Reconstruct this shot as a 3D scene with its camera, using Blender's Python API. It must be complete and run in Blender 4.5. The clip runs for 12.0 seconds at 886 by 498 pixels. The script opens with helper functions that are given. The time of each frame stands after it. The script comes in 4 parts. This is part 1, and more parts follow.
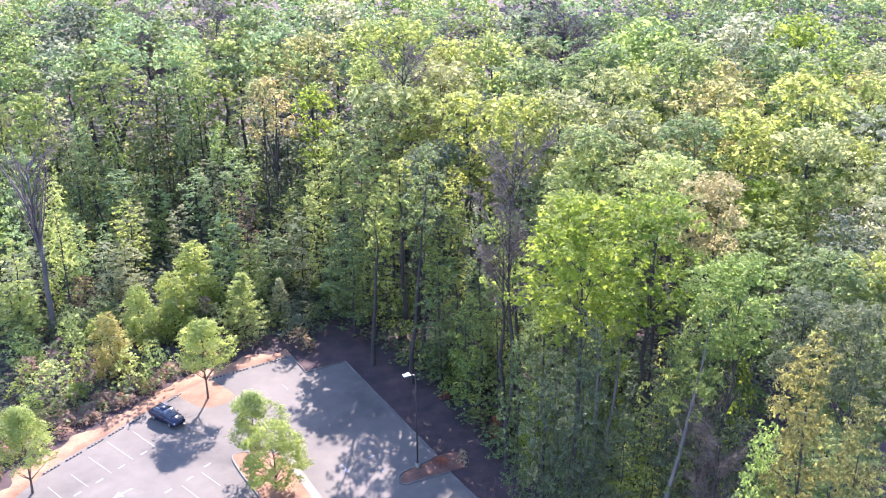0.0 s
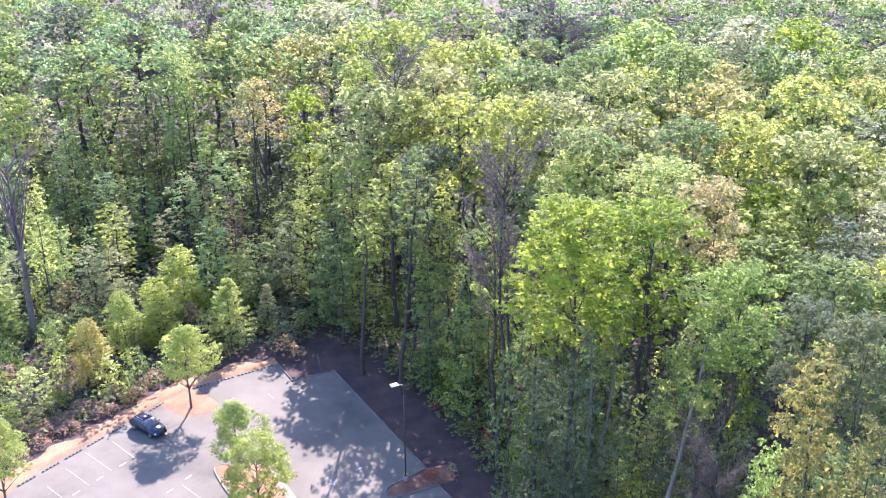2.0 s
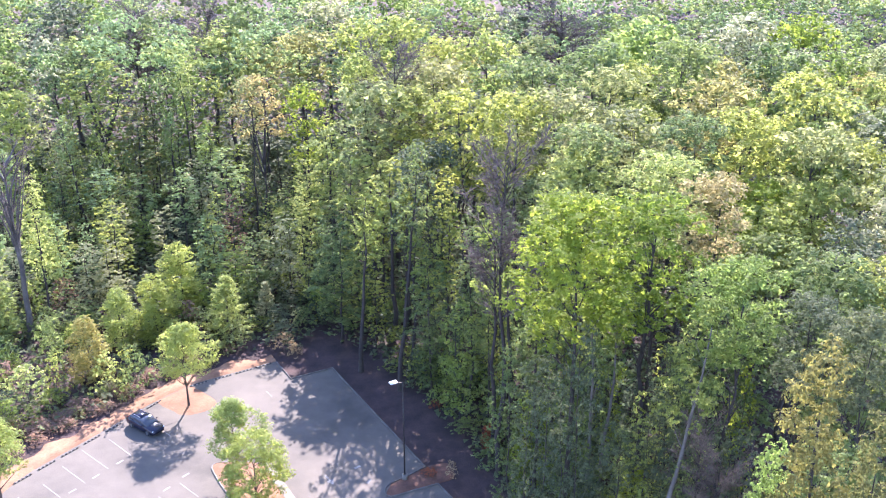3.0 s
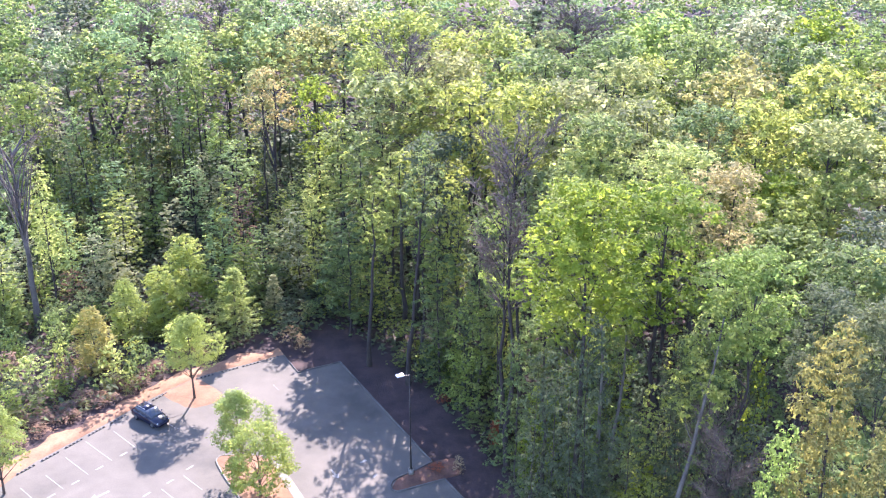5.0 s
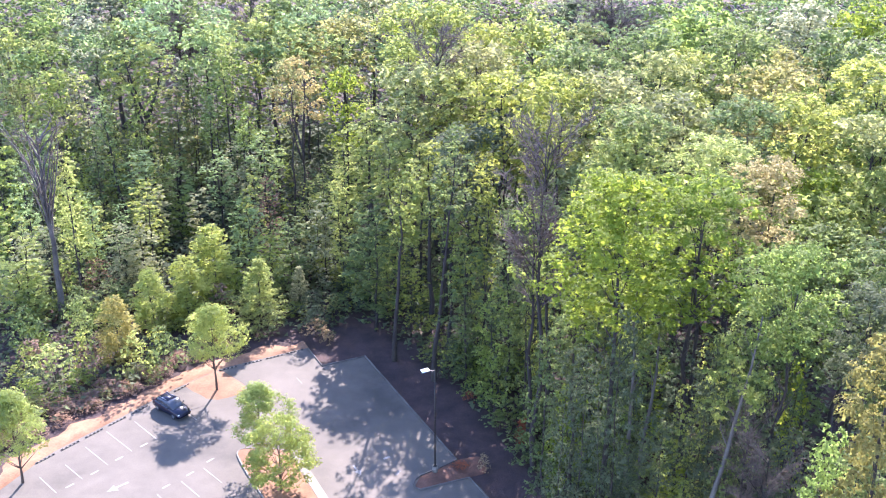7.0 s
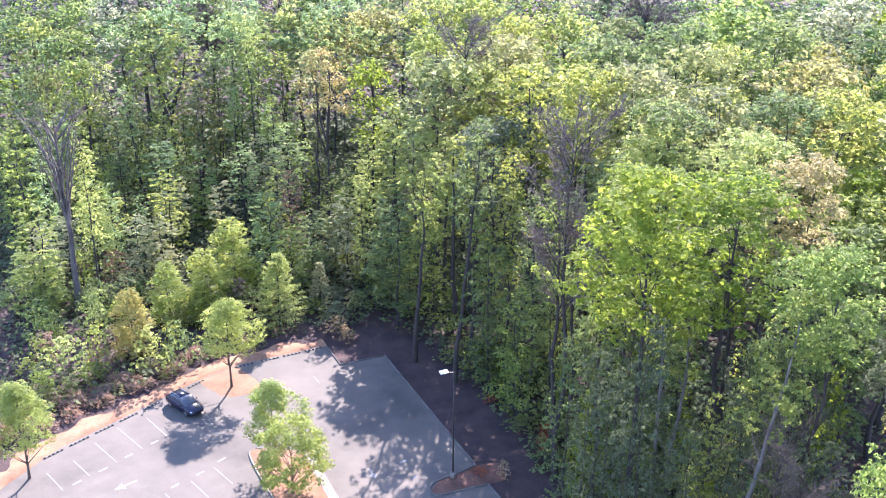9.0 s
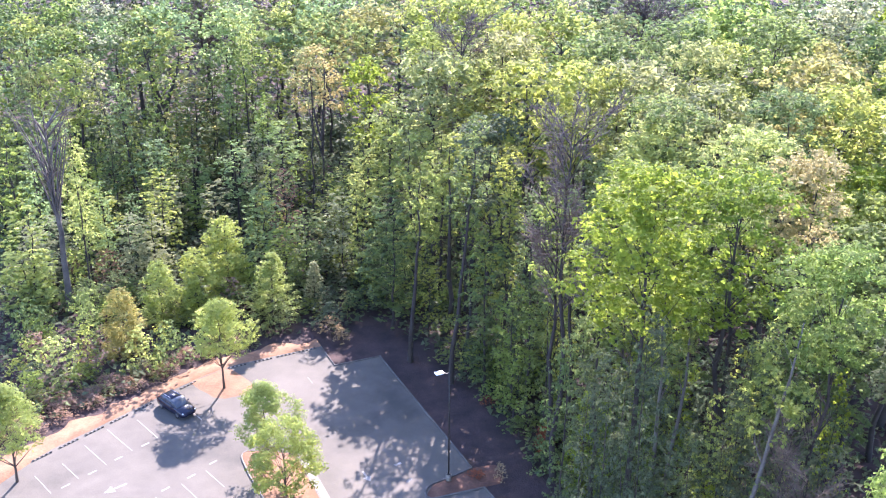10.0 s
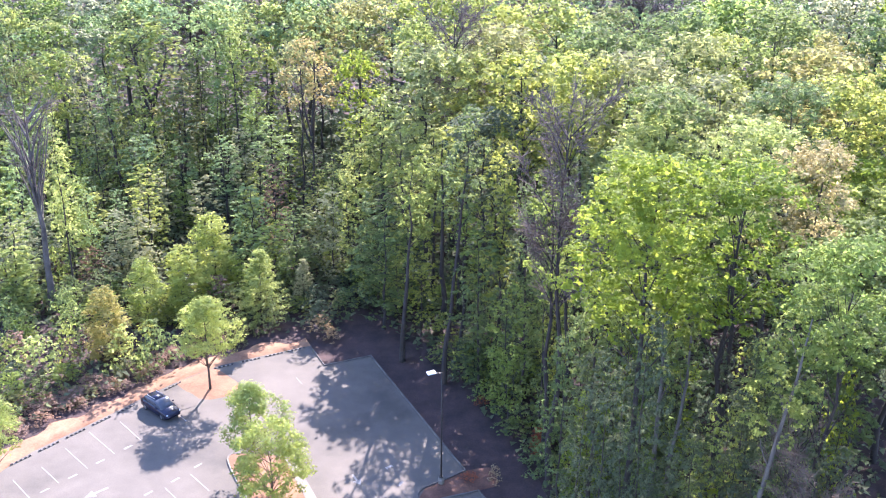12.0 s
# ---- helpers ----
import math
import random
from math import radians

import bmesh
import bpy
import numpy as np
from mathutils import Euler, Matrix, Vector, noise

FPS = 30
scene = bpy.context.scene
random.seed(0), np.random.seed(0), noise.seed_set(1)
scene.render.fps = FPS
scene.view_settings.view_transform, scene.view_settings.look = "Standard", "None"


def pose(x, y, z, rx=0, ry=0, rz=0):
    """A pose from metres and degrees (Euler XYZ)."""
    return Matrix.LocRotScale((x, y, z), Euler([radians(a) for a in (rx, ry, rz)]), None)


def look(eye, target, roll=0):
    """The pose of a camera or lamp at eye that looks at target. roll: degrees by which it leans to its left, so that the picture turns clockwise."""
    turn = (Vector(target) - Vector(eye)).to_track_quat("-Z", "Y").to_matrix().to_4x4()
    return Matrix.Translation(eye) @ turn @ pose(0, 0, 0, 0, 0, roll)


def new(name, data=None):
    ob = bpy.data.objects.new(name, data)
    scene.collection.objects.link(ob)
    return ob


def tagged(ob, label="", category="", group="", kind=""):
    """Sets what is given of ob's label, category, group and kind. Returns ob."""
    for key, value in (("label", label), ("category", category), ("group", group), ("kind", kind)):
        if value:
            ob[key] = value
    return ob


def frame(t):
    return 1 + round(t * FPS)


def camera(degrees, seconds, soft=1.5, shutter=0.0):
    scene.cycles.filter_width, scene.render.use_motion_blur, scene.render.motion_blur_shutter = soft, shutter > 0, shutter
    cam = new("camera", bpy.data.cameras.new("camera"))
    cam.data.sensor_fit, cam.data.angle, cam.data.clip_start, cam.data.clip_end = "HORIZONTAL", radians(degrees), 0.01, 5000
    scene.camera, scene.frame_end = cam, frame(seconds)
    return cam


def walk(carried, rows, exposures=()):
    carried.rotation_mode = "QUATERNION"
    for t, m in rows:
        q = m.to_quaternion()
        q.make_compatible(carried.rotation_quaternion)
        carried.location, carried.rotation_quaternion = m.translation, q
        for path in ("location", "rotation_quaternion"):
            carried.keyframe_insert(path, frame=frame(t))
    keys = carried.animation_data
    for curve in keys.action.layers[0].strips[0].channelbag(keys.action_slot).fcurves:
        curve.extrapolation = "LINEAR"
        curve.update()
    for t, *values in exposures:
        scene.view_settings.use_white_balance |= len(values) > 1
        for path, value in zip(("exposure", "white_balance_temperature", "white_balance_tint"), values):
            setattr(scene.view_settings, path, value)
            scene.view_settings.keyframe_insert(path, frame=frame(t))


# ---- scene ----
cam = camera(45.7, 12.0, soft=1.15)


# seconds, place, then yaw to the left, pitch and roll in degrees
ROWS = [
    (0, -1.61, -4.59, 57.83, -2.25, -23.72, -0.59),
    (0.5, -1.25, -3.61, 57.44, -2.21, -23.58, -0.49),
    (1, -0.97, -2.82, 57.12, -2.24, -23.45, -0.48),
    (1.5, -0.76, -2.22, 56.81, -2.26, -23.40, -0.43),
    (2, -0.67, -1.82, 56.49, -2.30, -23.35, -0.32),
    (2.5, -0.63, -1.51, 56.18, -2.32, -23.32, -0.25),
    (3, -0.64, -1.24, 55.89, -2.31, -23.34, -0.22),
    (3.2, -0.64, -1.14, 55.76, -2.30, -23.31, -0.16),
    (4.8, 0.02, -0.46, 54.59, -1.50, -23.23, -0.15),
    (5, 0.03, -0.33, 54.48, -1.37, -23.22, -0.18),
    (5.5, 0.00, -0.00, 54.25, 0.00, -23.29, 0.02),
    (6, 0.00, 0.39, 53.93, 0.12, -23.32, 0.06),
    (6.5, 0.06, 0.91, 53.59, 0.28, -23.31, 0.06),
    (7, 0.20, 1.47, 53.18, 0.40, -23.30, 0.07),
    (7.5, 0.42, 2.15, 52.76, 0.97, -23.27, 0.20),
    (7.7, 0.53, 2.41, 52.60, 1.47, -23.27, 0.28),
    (9.3, 1.11, 4.94, 51.42, 2.33, -23.32, 0.31),
    (9.5, 1.15, 5.21, 51.28, 2.31, -23.31, 0.31),
    (10, 1.17, 5.83, 50.91, 2.20, -23.29, 0.36),
    (10.5, 1.24, 6.41, 50.52, 1.97, -23.27, 0.34),
    (11, 1.32, 7.01, 50.13, 1.70, -23.27, 0.30),
    (11.5, 1.28, 7.59, 49.79, 1.69, -23.24, 0.34),
    (12, 1.25, 8.15, 49.50, 1.86, -23.26, 0.42),
]
walk(cam, [(t, pose(x, y, z, 90 + p, 0, w) @ pose(0, 0, 0, 0, 0, r)) for t, x, y, z, w, p, r in ROWS],
     exposures=[(0, 2.56, 5950, 29)])

# ---- light ----
SUN_ELEV, SUN_AZ = radians(36), radians(9)
sky = bpy.data.worlds.new("sky")
scene.world = sky
sky.use_nodes = True
sky_tex = sky.node_tree.nodes.new("ShaderNodeTexSky")
sky_tex.sky_type, sky_tex.sun_disc = "NISHITA", False
sky_tex.sun_elevation, sky_tex.sun_rotation = SUN_ELEV, SUN_AZ
sky_tex.air_density, sky_tex.dust_density, sky_tex.ozone_density = 1.0, 0.5, 3.0
sky_back = sky.node_tree.nodes["Background"]
sky_back.inputs["Strength"].default_value = 0.146
sky.node_tree.links.new(sky_tex.outputs["Color"], sky_back.inputs["Color"])

sun_data = bpy.data.lights.new("sun", "SUN")
sun_data.energy, sun_data.angle, sun_data.color = 4.25, radians(0.5), (1.0, 0.93, 0.8)
sun = new("sun", sun_data)
sun.matrix_world = look((300 * math.sin(SUN_AZ) * math.cos(SUN_ELEV), 300 * math.cos(SUN_AZ) * math.cos(SUN_ELEV), 300 * math.sin(SUN_ELEV)), (0, 0, 0))

# ---- materials ----
def material(name, rough=0.8, metal=0.0):
    m = bpy.data.materials.new(name)
    m.use_nodes = True
    nt = m.node_tree
    b = nt.nodes["Principled BSDF"]
    b.inputs["Roughness"].default_value, b.inputs["Metallic"].default_value = rough, metal
    return m, nt, b


def noise_node(nt, scale, detail=4.0, rough=0.6, space="Object"):
    tc = nt.nodes.new("ShaderNodeTexCoord")
    n = nt.nodes.new("ShaderNodeTexNoise")
    n.inputs["Scale"].default_value, n.inputs["Detail"].default_value, n.inputs["Roughness"].default_value = scale, detail, rough
    nt.links.new(tc.outputs[space], n.inputs["Vector"])
    return n


def ramp(nt, src, stops):
    r = nt.nodes.new("ShaderNodeValToRGB")
    while len(r.color_ramp.elements) < len(stops):
        r.color_ramp.elements.new(0.5)
    for e, (p, c) in zip(r.color_ramp.elements, stops):
        e.position, e.color = p, (*c, 1)
    nt.links.new(src, r.inputs["Fac"])
    return r.outputs["Color"]


def mixed(nt, fac, a, b, how="MIX"):
    n = nt.nodes.new("ShaderNodeMix")
    n.data_type, n.blend_type = "RGBA", how
    for socket, v in ((n.inputs[0], fac), (n.inputs[6], a), (n.inputs[7], b)):
        if isinstance(v, (int, float)):
            socket.default_value = v
        elif isinstance(v, tuple):
            socket.default_value = (*v, 1)
        else:
            nt.links.new(v, socket)
    return n.outputs[2]


def bump(nt, b, src, strength, dist=0.02):
    n = nt.nodes.new("ShaderNodeBump")
    n.inputs["Strength"].default_value, n.inputs["Distance"].default_value = strength, dist
    nt.links.new(src, n.inputs["Height"])
    nt.links.new(n.outputs["Normal"], b.inputs["Normal"])


def two_scale(name, light, dark, rough, big, small, relief=0.3, dist=0.02, metal=0.0):
    """A surface with stains at one scale and grain at another."""
    m, nt, b = material(name, rough, metal)
    n1, n2 = noise_node(nt, big, 5), noise_node(nt, small, 3)
    base = ramp(nt, n1.outputs["Fac"], [(0.3, dark), (0.7, light)])
    grain = ramp(nt, n2.outputs["Fac"], [(0.25, (0.72, 0.72, 0.72)), (0.75, (1.15, 1.15, 1.15))])
    nt.links.new(mixed(nt, 1.0, base, grain, "MULTIPLY"), b.inputs["Base Color"])
    bump(nt, b, n2.outputs["Fac"], relief, dist)
    return m


def plain(name, colour, rough=0.5, metal=0.0):
    m, nt, b = material(name, rough, metal)
    n = noise_node(nt, 9.0, 3)
    c = ramp(nt, n.outputs["Fac"], [(0.3, tuple(v * 0.88 for v in colour)), (0.7, tuple(min(1, v * 1.08) for v in colour))])
    nt.links.new(c, b.inputs["Base Color"])
    return m


def leaf_material(name, colour, through_colour, amount=0.52, rough=0.62):
    """Thin leaves: a diffuse and slightly glossy face, light passing through, tone varying from tree to tree and leaf to leaf."""
    m, nt, b = material(name, rough)
    info = nt.nodes.new("ShaderNodeObjectInfo")
    geo = nt.nodes.new("ShaderNodeNewGeometry")
    tree_tone = ramp(nt, info.outputs["Random"], [(0.0, (0.86, 0.9, 0.95)), (0.5, (1, 1, 1)), (1.0, (1.12, 1.06, 0.94))])
    leaf_tone = ramp(nt, geo.outputs["Random Per Island"], [(0.0, (0.76, 0.8, 0.8)), (0.55, (1, 1, 1)), (1.0, (1.14, 1.11, 1.06))])
    tone = mixed(nt, 1.0, tree_tone, leaf_tone, "MULTIPLY")
    face = mixed(nt, 1.0, colour, tone, "MULTIPLY")
    back = mixed(nt, 1.0, through_colour, tone, "MULTIPLY")
    nt.links.new(face, b.inputs["Base Color"])
    b.inputs["Specular IOR Level"].default_value = 0.09
    thin = nt.nodes.new("ShaderNodeBsdfTranslucent")
    nt.links.new(back, thin.inputs["Color"])
    mix = nt.nodes.new("ShaderNodeMixShader")
    mix.inputs[0].default_value = amount
    nt.links.new(b.outputs[0], mix.inputs[1])
    nt.links.new(thin.outputs[0], mix.inputs[2])
    nt.links.new(mix.outputs[0], nt.nodes["Material Output"].inputs["Surface"])
    return m


LEAF = {
    "bright": leaf_material("leaf_bright", (0.15, 0.208, 0.036), (0.4, 0.49, 0.072), 0.48),
    "lime": leaf_material("leaf_lime", (0.176, 0.213, 0.0632), (0.495, 0.552, 0.148)),
    "mid": leaf_material("leaf_mid", (0.121, 0.159, 0.0609), (0.309, 0.398, 0.145), 0.45),
    # passes little light, so growth below the crowns looks shaded
    "deep": leaf_material("leaf_deep", (0.0917, 0.112, 0.0632), (0.212, 0.257, 0.144), 0.36),
    "sage": leaf_material("leaf_sage", (0.181, 0.21, 0.0899), (0.439, 0.489, 0.215)),
    "olive": leaf_material("leaf_olive", (0.18, 0.198, 0.088), (0.44, 0.45, 0.18)),
    "pale": leaf_material("leaf_pale", (0.233, 0.251, 0.144), (0.533, 0.543, 0.324)),
    "palelime": leaf_material("leaf_palelime", (0.233, 0.277, 0.0969), (0.573, 0.635, 0.216)),
    "yellowlime": leaf_material("leaf_yellowlime", (0.222, 0.267, 0.0875), (0.567, 0.63, 0.18)),
    "fresh": leaf_material("leaf_fresh", (0.162, 0.213, 0.0614), (0.393, 0.509, 0.136)),
    "yellow": leaf_material("leaf_yellow", (0.2, 0.196, 0.08), (0.48, 0.45, 0.16)),
    "cream": leaf_material("leaf_cream", (0.205, 0.212, 0.095), (0.49, 0.49, 0.2)),
    "peach": leaf_material("leaf_peach", (0.3, 0.262, 0.128), (0.58, 0.495, 0.235)),
    # spring leaf colour raised further, standing in for sun through the foliage
    "newleaf_lit": leaf_material("leaf_new_lit", (0.25, 0.3, 0.102), (0.57, 0.63, 0.184), 0.55),
    "golden": leaf_material("leaf_golden", (0.301, 0.286, 0.11), (0.518, 0.475, 0.168)),
    "mint": leaf_material("leaf_mint", (0.19, 0.252, 0.118), (0.46, 0.6, 0.253)),
    "moss": leaf_material("leaf_moss", (0.135, 0.136, 0.052), (0.31, 0.295, 0.095), 0.45),
    "grey": leaf_material("twig_grey", (0.17, 0.135, 0.118), (0.1, 0.08, 0.07), 0.12, 0.9),
    "rust": leaf_material("leaf_rust", (0.26, 0.09, 0.05), (0.3, 0.1, 0.05), 0.3, 0.8),
    "tan": leaf_material("leaf_tan", (0.38, 0.27, 0.15), (0.4, 0.28, 0.15), 0.3, 0.8),
    "brown": leaf_material("leaf_brown", (0.26, 0.165, 0.12), (0.24, 0.15, 0.1), 0.2, 0.9),
}
BARK = two_scale("bark", (0.058, 0.046, 0.04), (0.024, 0.02, 0.018), 0.95, 0.8, 14, 0.6, 0.03)
BARK_GREY = two_scale("bark_weathered", (0.15, 0.13, 0.12), (0.06, 0.05, 0.047), 0.95, 0.8, 14, 0.6, 0.03)
BARK_PALE = two_scale("bark_pale", (0.17, 0.155, 0.135), (0.09, 0.08, 0.07), 0.95, 0.8, 14, 0.6, 0.03)
BARK_RED = two_scale("bark_young", (0.11, 0.075, 0.055), (0.055, 0.038, 0.03), 0.9, 1.0, 14, 0.5, 0.02)
ASPHALT, asphalt_nt, asphalt_b = material("asphalt", 0.9)
stains, patches, stones = noise_node(asphalt_nt, 0.09, 6, 0.65), noise_node(asphalt_nt, 0.5, 5), noise_node(asphalt_nt, 11, 3)
asphalt_base = ramp(asphalt_nt, stains.outputs["Fac"], [(0.36, (0.07, 0.061, 0.052)), (0.47, (0.104, 0.09, 0.075)), (0.64, (0.128, 0.11, 0.092))])
asphalt_worn = ramp(asphalt_nt, patches.outputs["Fac"], [(0.3, (0.86, 0.86, 0.87)), (0.7, (1.08, 1.07, 1.06))])
asphalt_grain = ramp(asphalt_nt, stones.outputs["Fac"], [(0.25, (0.78, 0.78, 0.78)), (0.75, (1.14, 1.14, 1.14))])
asphalt_nt.links.new(mixed(asphalt_nt, 1.0, mixed(asphalt_nt, 1.0, asphalt_base, asphalt_worn, "MULTIPLY"), asphalt_grain, "MULTIPLY"), asphalt_b.inputs["Base Color"])
bump(asphalt_nt, asphalt_b, stones.outputs["Fac"], 0.35, 0.01)
LITTER = two_scale("leaf_litter", (0.075, 0.043, 0.04), (0.027, 0.018, 0.018), 1.0, 0.5, 7, 0.8, 0.05)
SOIL = two_scale("clay_soil", (0.31, 0.175, 0.1), (0.17, 0.085, 0.048), 1.0, 0.45, 6, 0.6, 0.04)
STRAW = two_scale("pine_straw", (0.19, 0.09, 0.058), (0.075, 0.036, 0.025), 1.0, 0.7, 8, 0.7, 0.04)
# concrete again, with the shade on the east kerb put into its colour
KERB_DARK = two_scale("kerb_shaded", (0.15, 0.135, 0.125), (0.07, 0.062, 0.058), 0.95, 0.7, 10, 0.35, 0.01)
CLAY = two_scale("clay_bed", (0.27, 0.145, 0.085), (0.15, 0.072, 0.042), 1.0, 0.5, 6, 0.6, 0.04)
CONCRETE = two_scale("concrete", (0.24, 0.217, 0.19), (0.15, 0.134, 0.115), 0.9, 0.8, 12, 0.3, 0.01)
PAINT = two_scale("line_paint", (0.29, 0.275, 0.265), (0.15, 0.14, 0.135), 0.8, 1.3, 10, 0.2, 0.005)
STOP_PALE = two_scale("stop_concrete", (0.26, 0.235, 0.21), (0.17, 0.15, 0.135), 0.9, 1.0, 12, 0.3, 0.01)
RUBBER = plain("black_rubber", (0.02, 0.02, 0.022), 0.7)
CAR_PAINT = plain("car_paint", (0.012, 0.013, 0.03), 0.22)
GLASS = plain("tinted_glass", (0.06, 0.068, 0.085), 0.06)
CHROME = plain("alloy", (0.45, 0.45, 0.47), 0.3, 0.9)
RED_LENS = plain("red_lens", (0.3, 0.015, 0.012), 0.2)
CLEAR_LENS = plain("clear_lens", (0.7, 0.72, 0.75), 0.12)
POLE_PAINT = plain("bronze_paint", (0.03, 0.026, 0.024), 0.5, 0.3)
LAMP_WHITE = plain("white_enamel", (0.8, 0.8, 0.8), 0.35)
PLATE = plain("plate_white", (0.6, 0.6, 0.6), 0.5)

# ---- building helpers ----
def mesh_of(name, verts, faces, mats, smooth=False):
    me = bpy.data.meshes.new(name)
    me.from_pydata(verts, [], faces)
    for m in mats:
        me.materials.append(m)
    if smooth:
        me.polygons.foreach_set("use_smooth", [True] * len(me.polygons))
    me.update()
    return me


def part(name, bm, mat, parent=None, label="", smooth=False):
    """Links a bmesh as one mesh object under a thing or a part."""
    me = bpy.data.meshes.new(name)
    bm.to_mesh(me)
    bm.free()
    me.materials.append(mat)
    if smooth:
        me.polygons.foreach_set("use_smooth", [True] * len(me.polygons))
    ob = new(name, me)
    if parent:
        ob.parent = parent
    if label:
        tagged(ob, label)
    return ob


def box(bm, sx, sy, sz, m, bevel=0.0):
    made = bmesh.ops.create_cube(bm, size=1.0, matrix=m @ Matrix.Diagonal((sx, sy, sz, 1)))
    if bevel:
        edges = {e for v in made["verts"] for e in v.link_edges}
        bmesh.ops.bevel(bm, geom=list(edges), offset=bevel, segments=2, affect="EDGES")


def rod(bm, r0, r1, length, m, sides=12):
    bmesh.ops.create_cone(bm, cap_ends=True, segments=sides, radius1=r0, radius2=r1, depth=length, matrix=m @ pose(0, 0, length / 2))


# ---- trees ----
def tube(verts, faces, pts, radii, sides):
    """A tapered, bent tube, added to lists of points and faces."""
    start = len(verts)
    for k, (p, r) in enumerate(zip(pts, radii)):
        d = (pts[min(k + 1, len(pts) - 1)] - pts[max(k - 1, 0)]).normalized()
        a = d.orthogonal().normalized()
        b = d.cross(a)
        for s in range(sides):
            w = 2 * math.pi * s / sides
            verts.append(p + (a * math.cos(w) + b * math.sin(w)) * r)
    for k in range(len(pts) - 1):
        for s in range(sides):
            i, j = start + k * sides + s, start + k * sides + (s + 1) % sides
            faces.append((i, j, j + sides, i + sides))
    faces.append(tuple(range(start + (len(pts) - 1) * sides, start + len(pts) * sides)))


def limb(rng, a, b, sag, steps=4):
    side = Vector((rng.uniform(-1, 1), rng.uniform(-1, 1), rng.uniform(-0.3, 0.8)))
    return [a.lerp(b, k / steps) + side * sag * math.sin(math.pi * k / steps) for k in range(steps + 1)]


def leaf_arrays(centres, normals, size, rs, slim=0.8):
    """Small leaf sprays, one triangle each."""
    n = len(centres)
    normals = normals / (np.linalg.norm(normals, axis=1, keepdims=True) + 1e-9)
    side = np.cross(normals, rs.normal(size=(n, 3)))
    side /= np.linalg.norm(side, axis=1, keepdims=True) + 1e-9
    along = np.cross(normals, side)
    s = (size * rs.uniform(0.65, 1.35, n))[:, None]
    v = np.stack([centres + along * s * 1.1, centres - along * s * 0.6 + side * s * slim, centres - along * s * 0.6 - side * s * slim], 1)
    return v.reshape(-1, 3), np.arange(3 * n).reshape(n, 3)


def clump_leaves(centres, radii, leaves, size, rs, flat=0.72, tuft=9, core=10, low=-0.45):
    """Clumps of foliage: tufts of leaves over the upper shell of each, and shaded leaves in its middle."""
    cs, rr = np.array(centres), np.array(radii)
    share = rr ** 2 / (rr ** 2).sum()
    counts = np.maximum(2, (leaves / tuft * share).astype(int))
    which = np.repeat(np.arange(len(cs)), counts)
    n = len(which)
    d = rs.normal(size=(n, 3))
    d[:, 2] += 0.55
    d /= np.linalg.norm(d, axis=1, keepdims=True)
    d[:, 2] = np.maximum(d[:, 2], low + 0.2 * rs.uniform(-1, 1, n))
    r = rr[which][:, None]
    lumps = 1 + 0.2 * np.sin(4 * d[:, :1] + 6 * d[:, 1:2] + 5 * d[:, 2:] + cs[which][:, :1] * 3)
    spots = cs[which] + d * r * rs.uniform(0.72, 1.06, (n, 1)) * lumps * np.array([1, 1, flat])
    reach = r * rs.uniform(0.16, 0.34, (n, 1))
    of = np.repeat(np.arange(n), tuft)
    e = rs.normal(size=(len(of), 3))
    e /= np.linalg.norm(e, axis=1, keepdims=True)
    e[:, 2] = np.abs(e[:, 2]) * 0.8 - 0.15
    c = spots[of] + e * reach[of] * rs.uniform(0.35, 1.1, (len(of), 1))
    nn = 0.7 * d[of] + 0.55 * e + np.array([0, 0, 0.5]) + rs.normal(size=(len(of), 3)) * 0.24
    v, f = leaf_arrays(c, nn, size, rs)
    if core:
        inner = np.repeat(np.arange(len(cs)), core)
        p = cs[inner] + rs.normal(size=(len(inner), 3)) * rr[inner][:, None] * np.array([0.24, 0.24, 0.18])
        cv, cf = leaf_arrays(p, rs.normal(size=p.shape) + np.array([0, 0, 0.6]), rr[inner] * (0.32 if core < 8 else 0.2), rs)
        f = np.concatenate([f, cf + len(v)])
        v = np.concatenate([v, cv])
    return v, f


